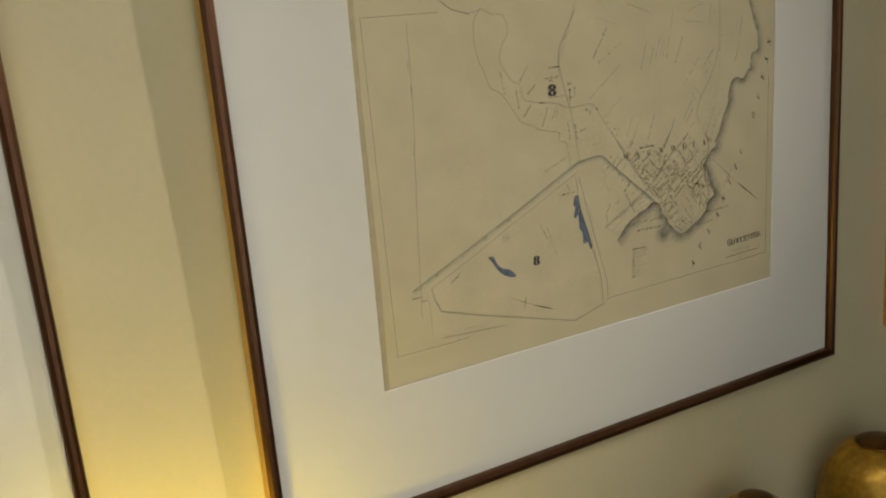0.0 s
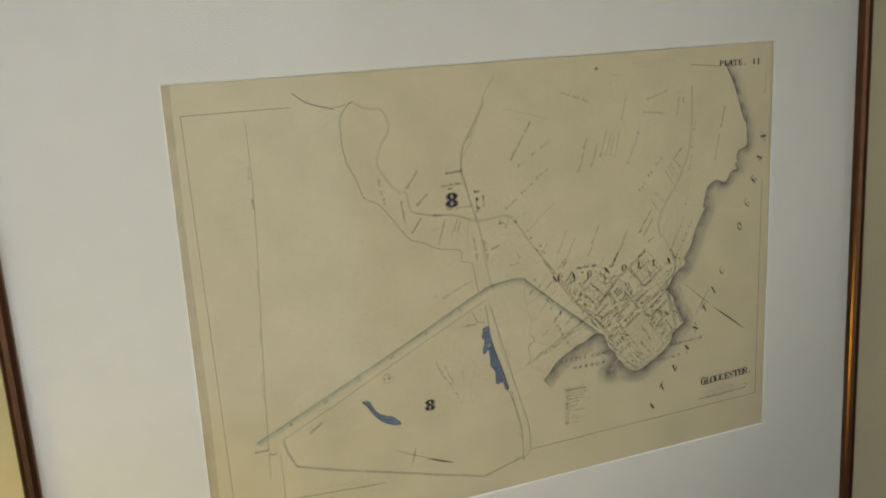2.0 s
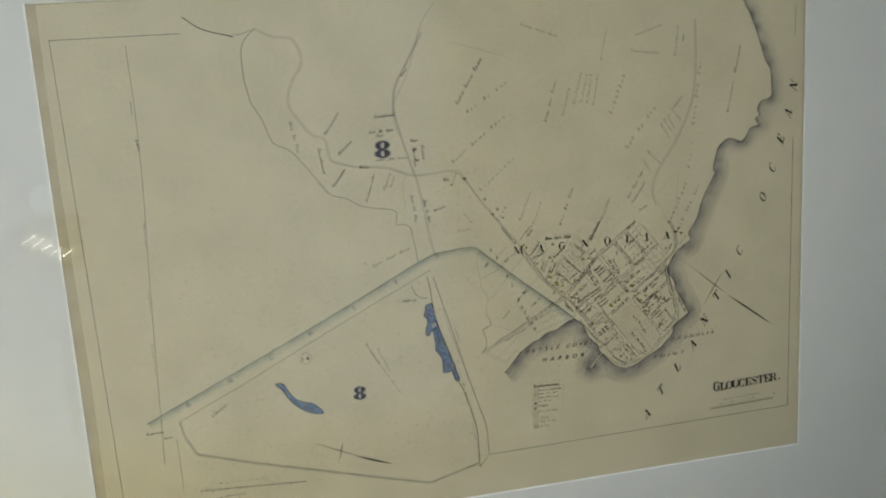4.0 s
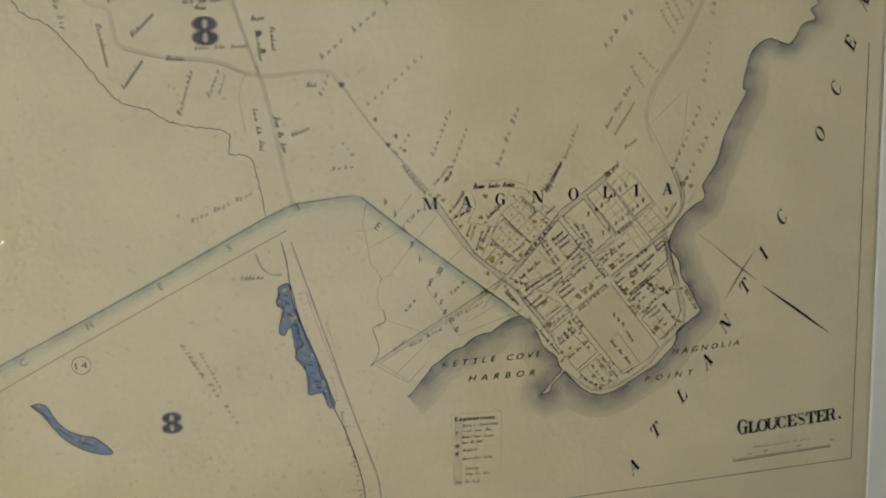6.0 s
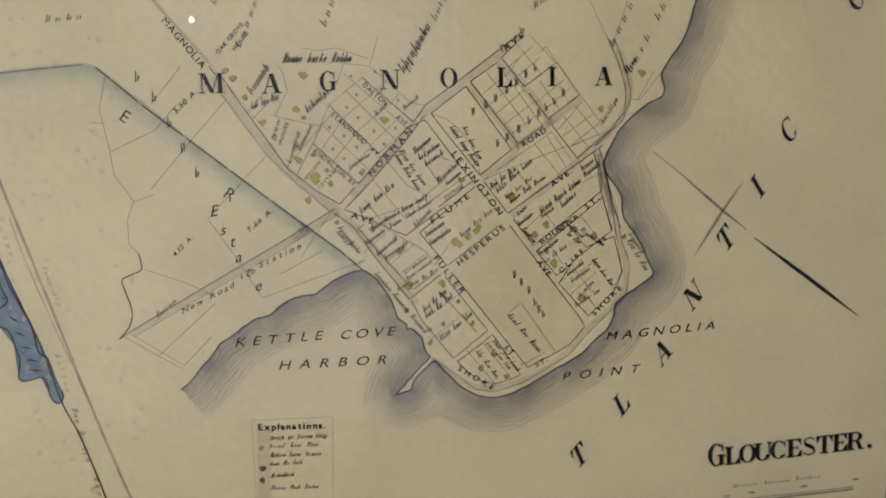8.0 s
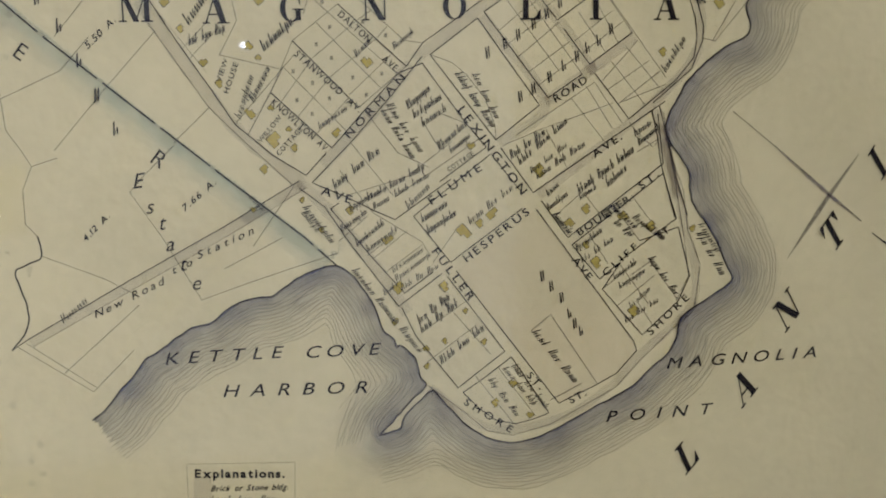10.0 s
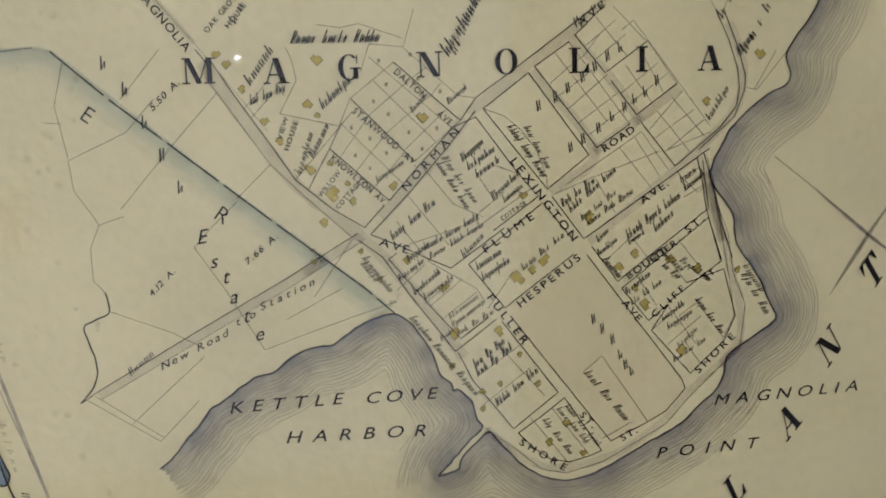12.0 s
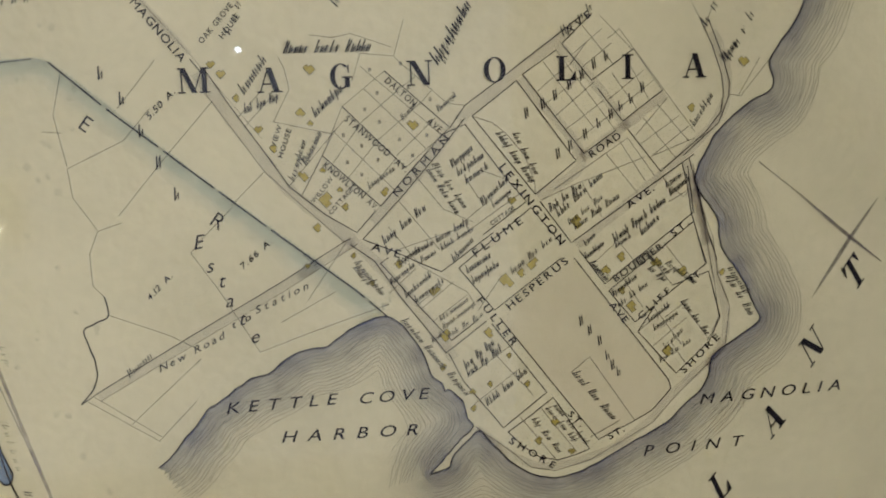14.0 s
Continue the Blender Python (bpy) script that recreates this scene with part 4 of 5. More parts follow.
# town: avenue edges and parcels
line("street_line", [(467.5, 279.8), (473.5, 269.9), (479.7, 260.3), (486.1, 250.7), (493.4, 239.1), (505.4, 228.7), (515.9, 222), (522.9, 229.4)], 0.34, INK)
line("street_line", [(462.9, 283.4), (466.8, 278.1)], 0.34, INK)
line("street_line", [(517.8, 219.5), (530.9, 232.6), (544.6, 247.7), (555, 260.3)], 0.34, INK)
line("street_line", [(517.8, 219.5), (528.5, 214.8), (537.9, 209.9), (545.1, 206.6), (564, 219.8)], 0.34, INK)
line("street_line", [(513.4, 217.9), (521.7, 211.4), (529.9, 198.6), (545.7, 176.8)], 0.34, INK)
line("street_line", [(523.6, 210.7), (537.4, 193.5), (547.8, 181.3), (557.7, 188.5)], 0.34, INK)
line("street_line", [(523.6, 210.7), (526.5, 212.6)], 0.34, INK)
line("street_line", [(551.3, 207.6), (563.6, 191.6), (588.2, 209.5)], 0.34, INK)
line("street_line", [(551.3, 207.6), (577.6, 228.1), (588.2, 214.7)], 0.34, INK)
line("street_line", [(545.7, 176.8), (560.6, 187.8)], 0.34, INK)
line("street_line", [(562.5, 186.7), (582, 159.9), (565.7, 147.3), (551.4, 166.2), (546.7, 176.4)], 0.34, INK)
line("street_line", [(565.5, 188.6), (601, 140.6), (613.2, 146.3), (621.3, 150.7), (628.4, 158.7), (627.3, 162.2), (592.9, 209.2)], 0.34, INK)
line("street_line", [(567.4, 145.6), (575.9, 151.4), (584.3, 157.8), (597.6, 137.2), (592.9, 135.4), (585.8, 133.6), (578.8, 135.2), (572.8, 139.8), (567.4, 145.6)], 0.34, INK)
line("street_line", [(580.9, 230.1), (591.9, 214.8), (636.6, 244.7)], 0.34, INK)
line("street_line", [(594.7, 212), (603.9, 199.2), (636.4, 223.8), (634.2, 240.6)], 0.34, INK)
line("street_line", [(605.3, 196.6), (615, 184.5), (621.9, 190.1)], 0.34, INK)
line("street_line", [(605.3, 196.6), (636.5, 220.5)], 0.34, INK)
line("street_line", [(621.9, 190.7), (641.4, 205)], 0.34, INK)
line("street_line", [(628.8, 197.5), (642.2, 202), (646.6, 184.9), (642.7, 175.9), (630.3, 164.3), (616, 180.9), (622.3, 190.1)], 0.34, INK)
line("street_line", [(636.5, 220.5), (641.4, 205)], 0.34, INK)
line("parcel_line", [(493.5, 239.4), (513.3, 261.2)], 0.3, SEPIA)
line("parcel_line", [(479.7, 260.3), (489.9, 270.6)], 0.3, SEPIA)
line("parcel_line", [(477.5, 263.4), (486.3, 272.4)], 0.3, SEPIA)
line("parcel_line", [(489.4, 261.5), (509.4, 256.6), (497.4, 235.6)], 0.3, SEPIA)
line("parcel_line", [(489.4, 261.5), (495.4, 272.3), (494, 279.5), (492.3, 283.1)], 0.3, SEPIA)
line("parcel_line", [(497.4, 235.6), (505.4, 249.4)], 0.3, SEPIA)
line("parcel_line", [(485.4, 244.8), (473.2, 233.4)], 0.3, SEPIA)
line("parcel_line", [(465.9, 273.8), (485.1, 244.8), (495.6, 234), (511.4, 218.9)], 0.3, SEPIA)
line("parcel_line", [(469.5, 269.4), (452.5, 251.3), (434.9, 231.5)], 0.3, SEPIA)
line("parcel_line", [(473.2, 232.5), (463.5, 223.4), (458.1, 217.5)], 0.3, SEPIA)
line("parcel_line", [(419.2, 249.2), (416.3, 266.3), (420.1, 280.4)], 0.3, SEPIA)
line("parcel_line", [(419.2, 248.3), (420.1, 238.3), (424.9, 230.8), (427.3, 226.5), (435.6, 229.1)], 0.3, SEPIA)
line("parcel_line", [(448.3, 267.6), (438.6, 257), (419.2, 248.3)], 0.3, SEPIA)
line("parcel_line", [(451.2, 283.5), (437.6, 267.8)], 0.3, SEPIA)
line("parcel_line", [(412.3, 261), (418.4, 260.4)], 0.3, SEPIA)
line("parcel_line", [(427.3, 226.5), (423.9, 218.8), (423.9, 207.6), (427.3, 203.7)], 0.3, SEPIA)
line("parcel_line", [(458.1, 217.5), (467.7, 202.4), (479.6, 180.8), (495.1, 186.1), (510.5, 191), (526, 195.8)], 0.3, SEPIA)
line("parcel_line", [(428.2, 197), (448.3, 188.7), (459.1, 182.5)], 0.3, SEPIA)
line("parcel_line", [(417.9, 166.5), (441.9, 150.1), (456, 164)], 0.3, SEPIA)
line("parcel_line", [(420.8, 167.7), (442.9, 151.6)], 0.3, SEPIA)
line("parcel_line", [(433, 157), (458.9, 179.6)], 0.3, SEPIA)
line("parcel_line", [(487.7, 191.2), (507.1, 201.2)], 0.3, SEPIA)
line("parcel_line", [(497.5, 198.6), (511.6, 218.3)], 0.3, SEPIA)
line("parcel_line", [(526.9, 223.6), (537.8, 209)], 0.3, SEPIA)
line("parcel_line", [(530.9, 232.6), (544.7, 214.6)], 0.3, SEPIA)
line("parcel_line", [(545.6, 214.5), (574.8, 233.9)], 0.3, SEPIA)
line("parcel_line", [(528.5, 214.8), (549.6, 221.1), (564.2, 232.2)], 0.3, SEPIA)
line("parcel_line", [(526.1, 199.7), (535.9, 208.1)], 0.3, SEPIA)
line("parcel_line", [(535.5, 194.5), (545.3, 202)], 0.3, SEPIA)
line("parcel_line", [(537.8, 209), (554, 198.8), (556.8, 193.8)], 0.3, SEPIA)
line("parcel_line", [(537.4, 193.5), (549.2, 202.8)], 0.3, SEPIA)
line("parcel_line", [(541.1, 188.4), (554, 197.8)], 0.3, SEPIA)
line("parcel_line", [(557.7, 191.8), (566.7, 204.3)], 0.3, SEPIA)
line("parcel_line", [(554.3, 168.1), (572.2, 180.4)], 0.3, SEPIA)
line("parcel_line", [(560.4, 178.9), (577, 159.1)], 0.3, SEPIA)
line("parcel_line", [(555.1, 156.9), (572.1, 169.4)], 0.3, SEPIA)
line("parcel_line", [(571.9, 151.2), (584.8, 134.1)], 0.3, SEPIA)
line("parcel_line", [(579.9, 153.9), (592.9, 136.2)], 0.3, SEPIA)
line("parcel_line", [(591, 166.7), (598, 172.5), (614.6, 147.3)], 0.3, SEPIA)
line("parcel_line", [(609.1, 147.5), (598, 141.8)], 0.3, SEPIA)
line("parcel_line", [(626.4, 234.6), (633.2, 238.3), (635.3, 232.5), (627.4, 227.9)], 0.3, SEPIA)
line("parcel_line", [(600, 207.2), (608.8, 214.8), (615.8, 205.8)], 0.3, SEPIA)
line("parcel_line", [(609.9, 202), (617.9, 189.8)], 0.3, SEPIA)
line("parcel_line", [(619.7, 209.6), (628.8, 197.5)], 0.3, SEPIA)
line("parcel_line", [(625.6, 213.3), (634.8, 201.2)], 0.3, SEPIA)
line("parcel_line", [(621.9, 189.7), (632.2, 175.3)], 0.3, SEPIA)
line("parcel_line", [(626, 185.6), (634, 191.3)], 0.3, SEPIA)
line("parcel_line", [(616, 180.9), (627.9, 190.5)], 0.3, SEPIA)
line("parcel_line", [(621.1, 174.7), (634.1, 185.3)], 0.3, SEPIA)
line("parcel_line", [(628.1, 176.4), (634.4, 167.1)], 0.3, SEPIA)
line("parcel_line", [(631.9, 191.4), (642.3, 176.9)], 0.3, SEPIA)
line("parcel_line", [(641.9, 175.9), (646.2, 184.9), (644.5, 197), (640.5, 218.8), (636.1, 241.1)], 0.3, SEPIA)
line("parcel_line", [(652.3, 264.5), (659.8, 277.5)], 0.3, SEPIA)
line("parcel_line", [(555.3, 148.4), (567.7, 138.6), (575.7, 131.4), (584.8, 129.5), (598, 133), (610.2, 139.6), (621.4, 145.9), (629.4, 154.9), (639.5, 164.8), (648.5, 172.6), (650.2, 188.8), (645.5, 200.9), (643.6, 214.8), (639.8, 224.7), (637.6, 236.3)], 0.3, SEPIA)
line("street_line", [(528, 277.3), (548.2, 258.7), (549.9, 257.3), (555.3, 264.7), (570.1, 274.9), (589.7, 288.8), (596.7, 293.9)], 0.34, INK)
line("street_line", [(513, 265.8), (533.9, 244)], 0.34, INK)
line("street_line", [(505.4, 249.2), (524.7, 230.9)], 0.34, INK)
line("street_line", [(524.7, 230.9), (535.2, 242.5), (547.4, 255.1), (555.1, 258.2)], 0.34, INK)
line("street_line", [(555.1, 258.2), (569.3, 238.4), (576.1, 230.4), (560.3, 219.1)], 0.34, INK)
line("street_line", [(573.5, 272.5), (557.7, 260.9), (579.3, 232.7), (594, 244), (573.5, 272.5)], 0.34, INK)
line("street_line", [(575.6, 274.5), (596.9, 246.4), (608.3, 254)], 0.34, INK)
line("street_line", [(575.6, 274.5), (587.5, 282.4)], 0.34, INK)
line("street_line", [(600.1, 294.5), (589.6, 284.5), (599.9, 271.7), (614.7, 282)], 0.34, INK)
line("street_line", [(602, 268.9), (610.8, 257.2), (625, 267.4)], 0.34, INK)
line("street_line", [(612.5, 254.4), (624.4, 239), (640.4, 252), (646.1, 259.1), (647, 265.3), (646.2, 272.2), (642.9, 281.9), (638.6, 291.4)], 0.34, INK)
line("street_line", [(641.1, 292), (646.5, 278.4), (649.1, 269.4), (648.9, 264.6), (645.4, 255.4), (632.6, 244.3)], 0.34, INK)
line("street_line", [(612.5, 254.4), (614.7, 251.5)], 0.34, INK)
line("street_line", [(634.7, 243.2), (638.5, 229.2), (641, 219.1), (645.3, 205.9)], 0.34, INK)
line("street_line", [(632.2, 241.5), (634.1, 233.7), (635.6, 223.9), (640.9, 205.4)], 0.34, INK)
line("parcel_line", [(528, 277.3), (513, 265.8)], 0.28, SEPIA)
line("parcel_line", [(533.7, 271.8), (518.9, 259.9)], 0.28, SEPIA)
line("parcel_line", [(539.6, 265.8), (524.7, 253.9)], 0.28, SEPIA)
line("parcel_line", [(544.9, 260.9), (530.9, 248.2)], 0.28, SEPIA)
line("parcel_line", [(549.9, 257.3), (533.9, 244)], 0.28, SEPIA)
line("parcel_line", [(520.8, 271.5), (541.1, 250.5)], 0.28, SEPIA)
line("parcel_line", [(518.8, 259.5), (508.7, 246.3)], 0.28, SEPIA)
line("parcel_line", [(524.7, 253.9), (513.9, 241.3)], 0.28, SEPIA)
line("parcel_line", [(530.9, 247.5), (519.8, 235.6)], 0.28, SEPIA)
line("parcel_line", [(509.5, 257.6), (529.5, 236.6)], 0.28, SEPIA)
line("parcel_line", [(513, 265.8), (505.4, 249.2)], 0.28, SEPIA)
line("parcel_line", [(519.8, 279.2), (548.1, 253.7)], 0.28, SEPIA)
line("parcel_line", [(520, 283.5), (516.8, 274.3)], 0.28, SEPIA)
line("parcel_line", [(520, 283.5), (531.4, 282.2), (535.2, 294.3)], 0.28, SEPIA)
line("parcel_line", [(531.4, 281.9), (549.2, 265.6)], 0.28, SEPIA)
line("parcel_line", [(538.5, 275), (533.7, 271.8)], 0.28, SEPIA)
line("parcel_line", [(543.8, 270.1), (539.6, 265.5)], 0.28, SEPIA)
line("parcel_line", [(549.2, 265.6), (555.3, 264.7)], 0.28, SEPIA)
line("parcel_line", [(557.7, 260.9), (564.8, 258.3), (569.6, 254.3), (575.7, 246.5), (579.1, 237.3), (579.3, 232.7)], 0.28, SEPIA)
line("parcel_line", [(580.8, 268.6), (587.4, 274.1), (592.3, 277.3), (598, 284.5)], 0.28, SEPIA)
line("parcel_line", [(583.8, 264.4), (597.9, 274.4)], 0.28, SEPIA)
line("parcel_line", [(586.8, 259.8), (600.6, 271)], 0.28, SEPIA)
line("parcel_line", [(590.3, 254.9), (604.1, 264.7)], 0.28, SEPIA)
line("parcel_line", [(593.7, 250.6), (607.6, 260.5)], 0.28, SEPIA)
line("parcel_line", [(582.6, 279), (600.5, 255.2)], 0.28, SEPIA)
line("parcel_line", [(587.5, 282.4), (608.3, 254)], 0.28, SEPIA)
line("parcel_line", [(593, 280.7), (603.6, 289.1)], 0.28, SEPIA)
line("parcel_line", [(596.5, 276.2), (607, 284.3)], 0.28, SEPIA)
line("parcel_line", [(596.6, 290.6), (607.7, 276.8)], 0.28, SEPIA)
line("parcel_line", [(602.9, 293.7), (614, 282)], 0.28, SEPIA)
line("parcel_line", [(609.8, 288.9), (605.6, 285.7)], 0.28, SEPIA)
line("parcel_line", [(609.8, 288.9), (636.8, 252.5)], 0.28, SEPIA)
line("parcel_line", [(605.5, 264.7), (618.2, 274.5)], 0.28, SEPIA)
line("parcel_line", [(608.3, 260.9), (621.8, 271)], 0.28, SEPIA)
line("parcel_line", [(607, 274.1), (616.1, 261.1)], 0.28, SEPIA)
line("parcel_line", [(612.6, 278), (620.3, 264.2)], 0.28, SEPIA)
line("parcel_line", [(614.7, 282), (625, 267.4)], 0.28, SEPIA)
line("parcel_line", [(614.7, 251.3), (626.7, 264.6)], 0.28, SEPIA)
line("parcel_line", [(616.8, 248.7), (631, 258.3)], 0.28, SEPIA)
line("parcel_line", [(620.7, 244.1), (634.6, 254.7)], 0.28, SEPIA)
line("parcel_line", [(618.2, 258), (629.7, 243.7)], 0.28, SEPIA)
line("parcel_line", [(623.2, 262.7), (634.7, 249.1)], 0.28, SEPIA)
line("parcel_line", [(621.8, 244.7), (636.8, 250.4)], 0.28, SEPIA)
line("parcel_line", [(581.8, 230.9), (594.6, 236), (618.9, 244.4)], 0.28, SEPIA)
line("parcel_line", [(586.1, 234.2), (607.5, 248), (612.5, 251.3), (622.1, 237.7)], 0.28, SEPIA)
line("parcel_line", [(604.7, 246.1), (616.1, 231.6)], 0.28, SEPIA)
line("parcel_line", [(609.7, 250.1), (618.9, 235.7)], 0.28, SEPIA)
line("parcel_line", [(596.1, 235.9), (603.1, 223.6)], 0.28, SEPIA)
line("parcel_line", [(536.6, 241.8), (546.6, 228.9), (556.9, 223.9)], 0.28, SEPIA)
line("parcel_line", [(554.6, 239.7), (560.6, 229.7)], 0.28, SEPIA)
line("parcel_line", [(559.5, 242.3), (569.3, 238.4)], 0.28, SEPIA)
line("parcel_line", [(649.2, 265.3), (653.2, 264.4), (663.7, 277.2)], 0.28, SEPIA)
line("parcel_line", [(502.9, 290.2), (510.8, 289), (516.9, 290.2), (530.8, 285.2)], 0.28, SEPIA)
line("parcel_line", [(626.9, 234.7), (632.7, 229.5), (634.8, 231.5)], 0.28, SEPIA)
line("parcel_line", [(626.9, 234.7), (624.7, 237.6)], 0.28, SEPIA)
line("road_wash", [(552.5, 259.3), (572.8, 274.6), (593.2, 289.7)], 3.6, WASH)
line("road_wash", [(574.9, 273.1), (595.9, 245), (580.4, 231.7)], 3.6, WASH)
line("road_wash", [(595.9, 245), (610.4, 254.9), (626, 266)], 3.6, WASH)
line("road_wash", [(642.9, 287.3), (647.3, 276.3), (648.1, 265.3), (643.3, 255.1), (624.7, 237.6), (593.7, 213.8)], 3.6, WASH)
line("road_wash", [(634, 242.1), (637, 229.3), (641.6, 211.9)], 3.6, WASH)
line("road_wash", [(612.5, 254.4), (601.3, 270.3), (588.2, 284.1)], 3.6, WASH)
line("road_wash", [(464.7, 279), (472.6, 266.9), (482.4, 252.6), (494.4, 236.6), (509, 223.7), (519, 214.3), (528.1, 203.5), (538.3, 190.5), (548.6, 174.3)], 4.4, WASH)
line("road_wash", [(521.6, 225.3), (538.8, 243.1), (551.4, 257.8)], 4.4, WASH)
line("road_wash", [(555.9, 147.7), (571.7, 134.7), (584.8, 131.6), (604.1, 136.3), (620.3, 147), (630.4, 158), (646.5, 172.7), (648.6, 186.8), (643.3, 206.9), (636.7, 232.5)], 3.0, WASH)
line("road_wash", [(515, 219), (489.3, 204.2), (456.5, 186.4), (422.4, 167.6)], 3.0, WASH)
printed("block_wash", [(565.5, 188.6), (601, 140.6), (613.2, 146.3), (621.3, 150.7), (628.4, 158.7), (627.3, 162.2), (592.9, 209.2)], [(0, 1, 2, 3, 4, 5, 6)], PINK, 1)
line("street_line", [(513.5, 220.2), (488.5, 205.6), (455.7, 187.8), (421.8, 168.9), (416.1, 165.2)], 0.32, INK)
line("street_line", [(516, 218), (490.2, 202.8), (457.4, 185.1), (423, 166.2)], 0.25, SEPIA)
line("creek", [(427.3, 203.7), (428.2, 197), (423.8, 194.3), (419.4, 192.1), (420.5, 186.7), (422.5, 178), (421.1, 171.3), (416.1, 165.2)], 0.5, INK, wobble=0.3)

# houses
house((469.7, 281.6), 3, 2.4)
house((472.8, 278.3), 3.2, 2.8)
house((477.5, 269.9), 2.6, 2.4)
house((484.2, 259.3), 3, 2.6)
house((502.5, 279.0), 3.2, 4)
house((498.7, 264.1), 3.2, 3)
house((501.8, 260.4), 2, 2)
house((489.0, 252.4), 2.6, 3)
house((498.4, 242.7), 2.6, 4.5)
house((505.2, 244.2), 2.2, 2)
house((506.0, 233.9), 5, 5)
house((510.8, 237.2), 2, 2)
house((512.5, 231.2), 2.6, 2.6)
house((526.5, 235.9), 3.4, 2.6)
house((537.0, 258.9), 3.4, 4)
house((502.4, 224.3), 3, 3)
house((514.4, 213.9), 1.8, 2.2)
house((542.4, 200.1), 4.4, 3)
house((545.9, 183.3), 4.5, 4)
house((570.9, 231.1), 3, 2.6)
house((568.2, 201.9), 6, 4)
house((573.7, 204.8), 3, 3)
house((578.0, 208.0), 5, 3)
house((561.5, 183.4), 4, 3)
house((554.8, 161.6), 2.4, 2.4)
house((568.6, 174.6), 2, 2)
house((575.0, 163.6), 2.4, 2.2)
house((561.4, 164.2), 2.4, 2)
house((578.8, 141.6), 3, 3)
house((584.9, 148.5), 3, 3)
house((590.9, 136.9), 2.6, 2.6)
house((594.1, 222.3), 5, 4)
house((604.3, 204.1), 3.4, 3.4)
house((610.2, 208.9), 3.4, 3.2)
house((622.9, 205.9), 4, 3.6)
house((632.8, 202.5), 3.6, 3.6)
house((613.9, 190.4), 3.6, 4.4)
house((610.3, 196.6), 3, 2.6)
house((627.2, 173.0), 4, 4)
house((647.3, 201.5), 2.6, 2.2)
house((635.6, 261.0), 2.8, 3)
house((654.2, 276.8), 3.2, 4)
house((555.1, 155.5), 2.6, 2)
house((544.6, 171.5), 3, 2)
house((520.5, 203.7), 2, 2.4)
house((498.1, 211.1), 2, 2)
house((530.2, 210.1), 3, 3)

# lettering
big_letter("M", (463.5, 276.3), 8.3, 0)
big_letter("A", (488.9, 275.6), 8.3, 0)
big_letter("G", (513.1, 276.0), 8.3, 0)
big_letter("N", (540.1, 276.2), 8.3, 0)
big_letter("O", (566.0, 276.4), 8.3, 0)
big_letter("L", (590.8, 276.1), 8.3, 0)
big_letter("I", (612.7, 275.9), 8.3, 0)
big_letter("A", (636.5, 275.6), 8.3, 0)
big_letter("A", (608.9, 68.3), 9.2, 48, slant=0.5)
big_letter("T", (626.4, 94.5), 9.2, 49, slant=0.5)
big_letter("L", (647.3, 119.8), 9.2, 51, slant=0.5)
big_letter("A", (667.3, 144.6), 9.2, 53, slant=0.5)
big_letter("N", (681.8, 171.9), 9.2, 55, slant=0.5)
big_letter("T", (697.0, 198.8), 9.2, 57, slant=0.5)
big_letter("I", (711.8, 222.9), 9.2, 59, slant=0.5)
big_letter("C", (725.9, 249.2), 9.2, 61, slant=0.5)
big_letter("O", (755.0, 308.6), 9.2, 67, slant=0.5)
big_letter("C", (766.8, 341.2), 9.2, 70, slant=0.5)
big_letter("E", (777.1, 372.8), 9.2, 73, slant=0.5)
big_letter("A", (786.2, 401.7), 9.2, 77, slant=0.5)
big_letter("N", (792.5, 431.7), 9.2, 81, slant=0.5)
big_letter("8", (323.6, 396.5), 17.5, -2, SLATE)
big_letter("8", (279.4, 138.5), 14.5, -2, SLATE)
word("KETTLE", (466.7, 158.8), (505.4, 160.0), 6.0, slant=0.36, heavy=0.003)
word("COVE", (513.7, 159.6), (538.5, 160.1), 6.0, slant=0.36, heavy=0.003)
word("HARBOR", (485.5, 146.8), (534.6, 146.6), 6.2, slant=0.36, heavy=0.003)
word("MAGNOLIA", (639.7, 151.8), (693.4, 154.4), 5.8, slant=0.36, heavy=0.003)
word("POINT", (618.4, 133.1), (655.6, 134.8), 5.8, slant=0.36, heavy=0.003)
serif_word("GLOUCESTER.", (692.6, 83.5), (781.8, 87.4), 11.5, 9.2, "map_title")
serif_word("PLATE. II", (716.4, 531.8), (785.3, 530.6), 7.0, 7.0, "plate_number")
word("Explanations.", (474.0, 118.3), (504.8, 117.1), 4.18, heavy=0.035)
letter("E", (462.1, 221.5), 5.0, 8, slant=0.4, heavy=0.0)
letter("s", (465.4, 213.0), 5.0, 8, slant=0.4, heavy=0.0)
letter("t", (469.0, 207.5), 5.0, 8, slant=0.4, heavy=0.0)
letter("a", (471.3, 200.4), 5.0, 8, slant=0.4, heavy=0.0)
letter("t", (475.1, 193.6), 5.0, 8, slant=0.4, heavy=0.0)
letter("e", (479.2, 187.0), 5.0, 8, slant=0.4, heavy=0.0)
note_mark((432.6, 278.8), 4.4, 20)
note_mark((439.0, 270.2), 4.4, 20)
note_mark((444.6, 259.2), 4.4, 20)
note_mark((449.4, 248.1), 4.4, 20)
note_mark((454.5, 237.3), 4.4, 20)
letter("E", (427.1, 263.1), 5.6, -38, heavy=-0.008)
letter("R", (468.7, 228.1), 5.6, -38, heavy=-0.008)
word("New Road", (444.6, 175.6), (467.7, 186.6), 3.65, slant=0.45, heavy=0.004)
word("to", (470.7, 189.8), (477.5, 192.9), 3.65, slant=0.45, heavy=0.004)
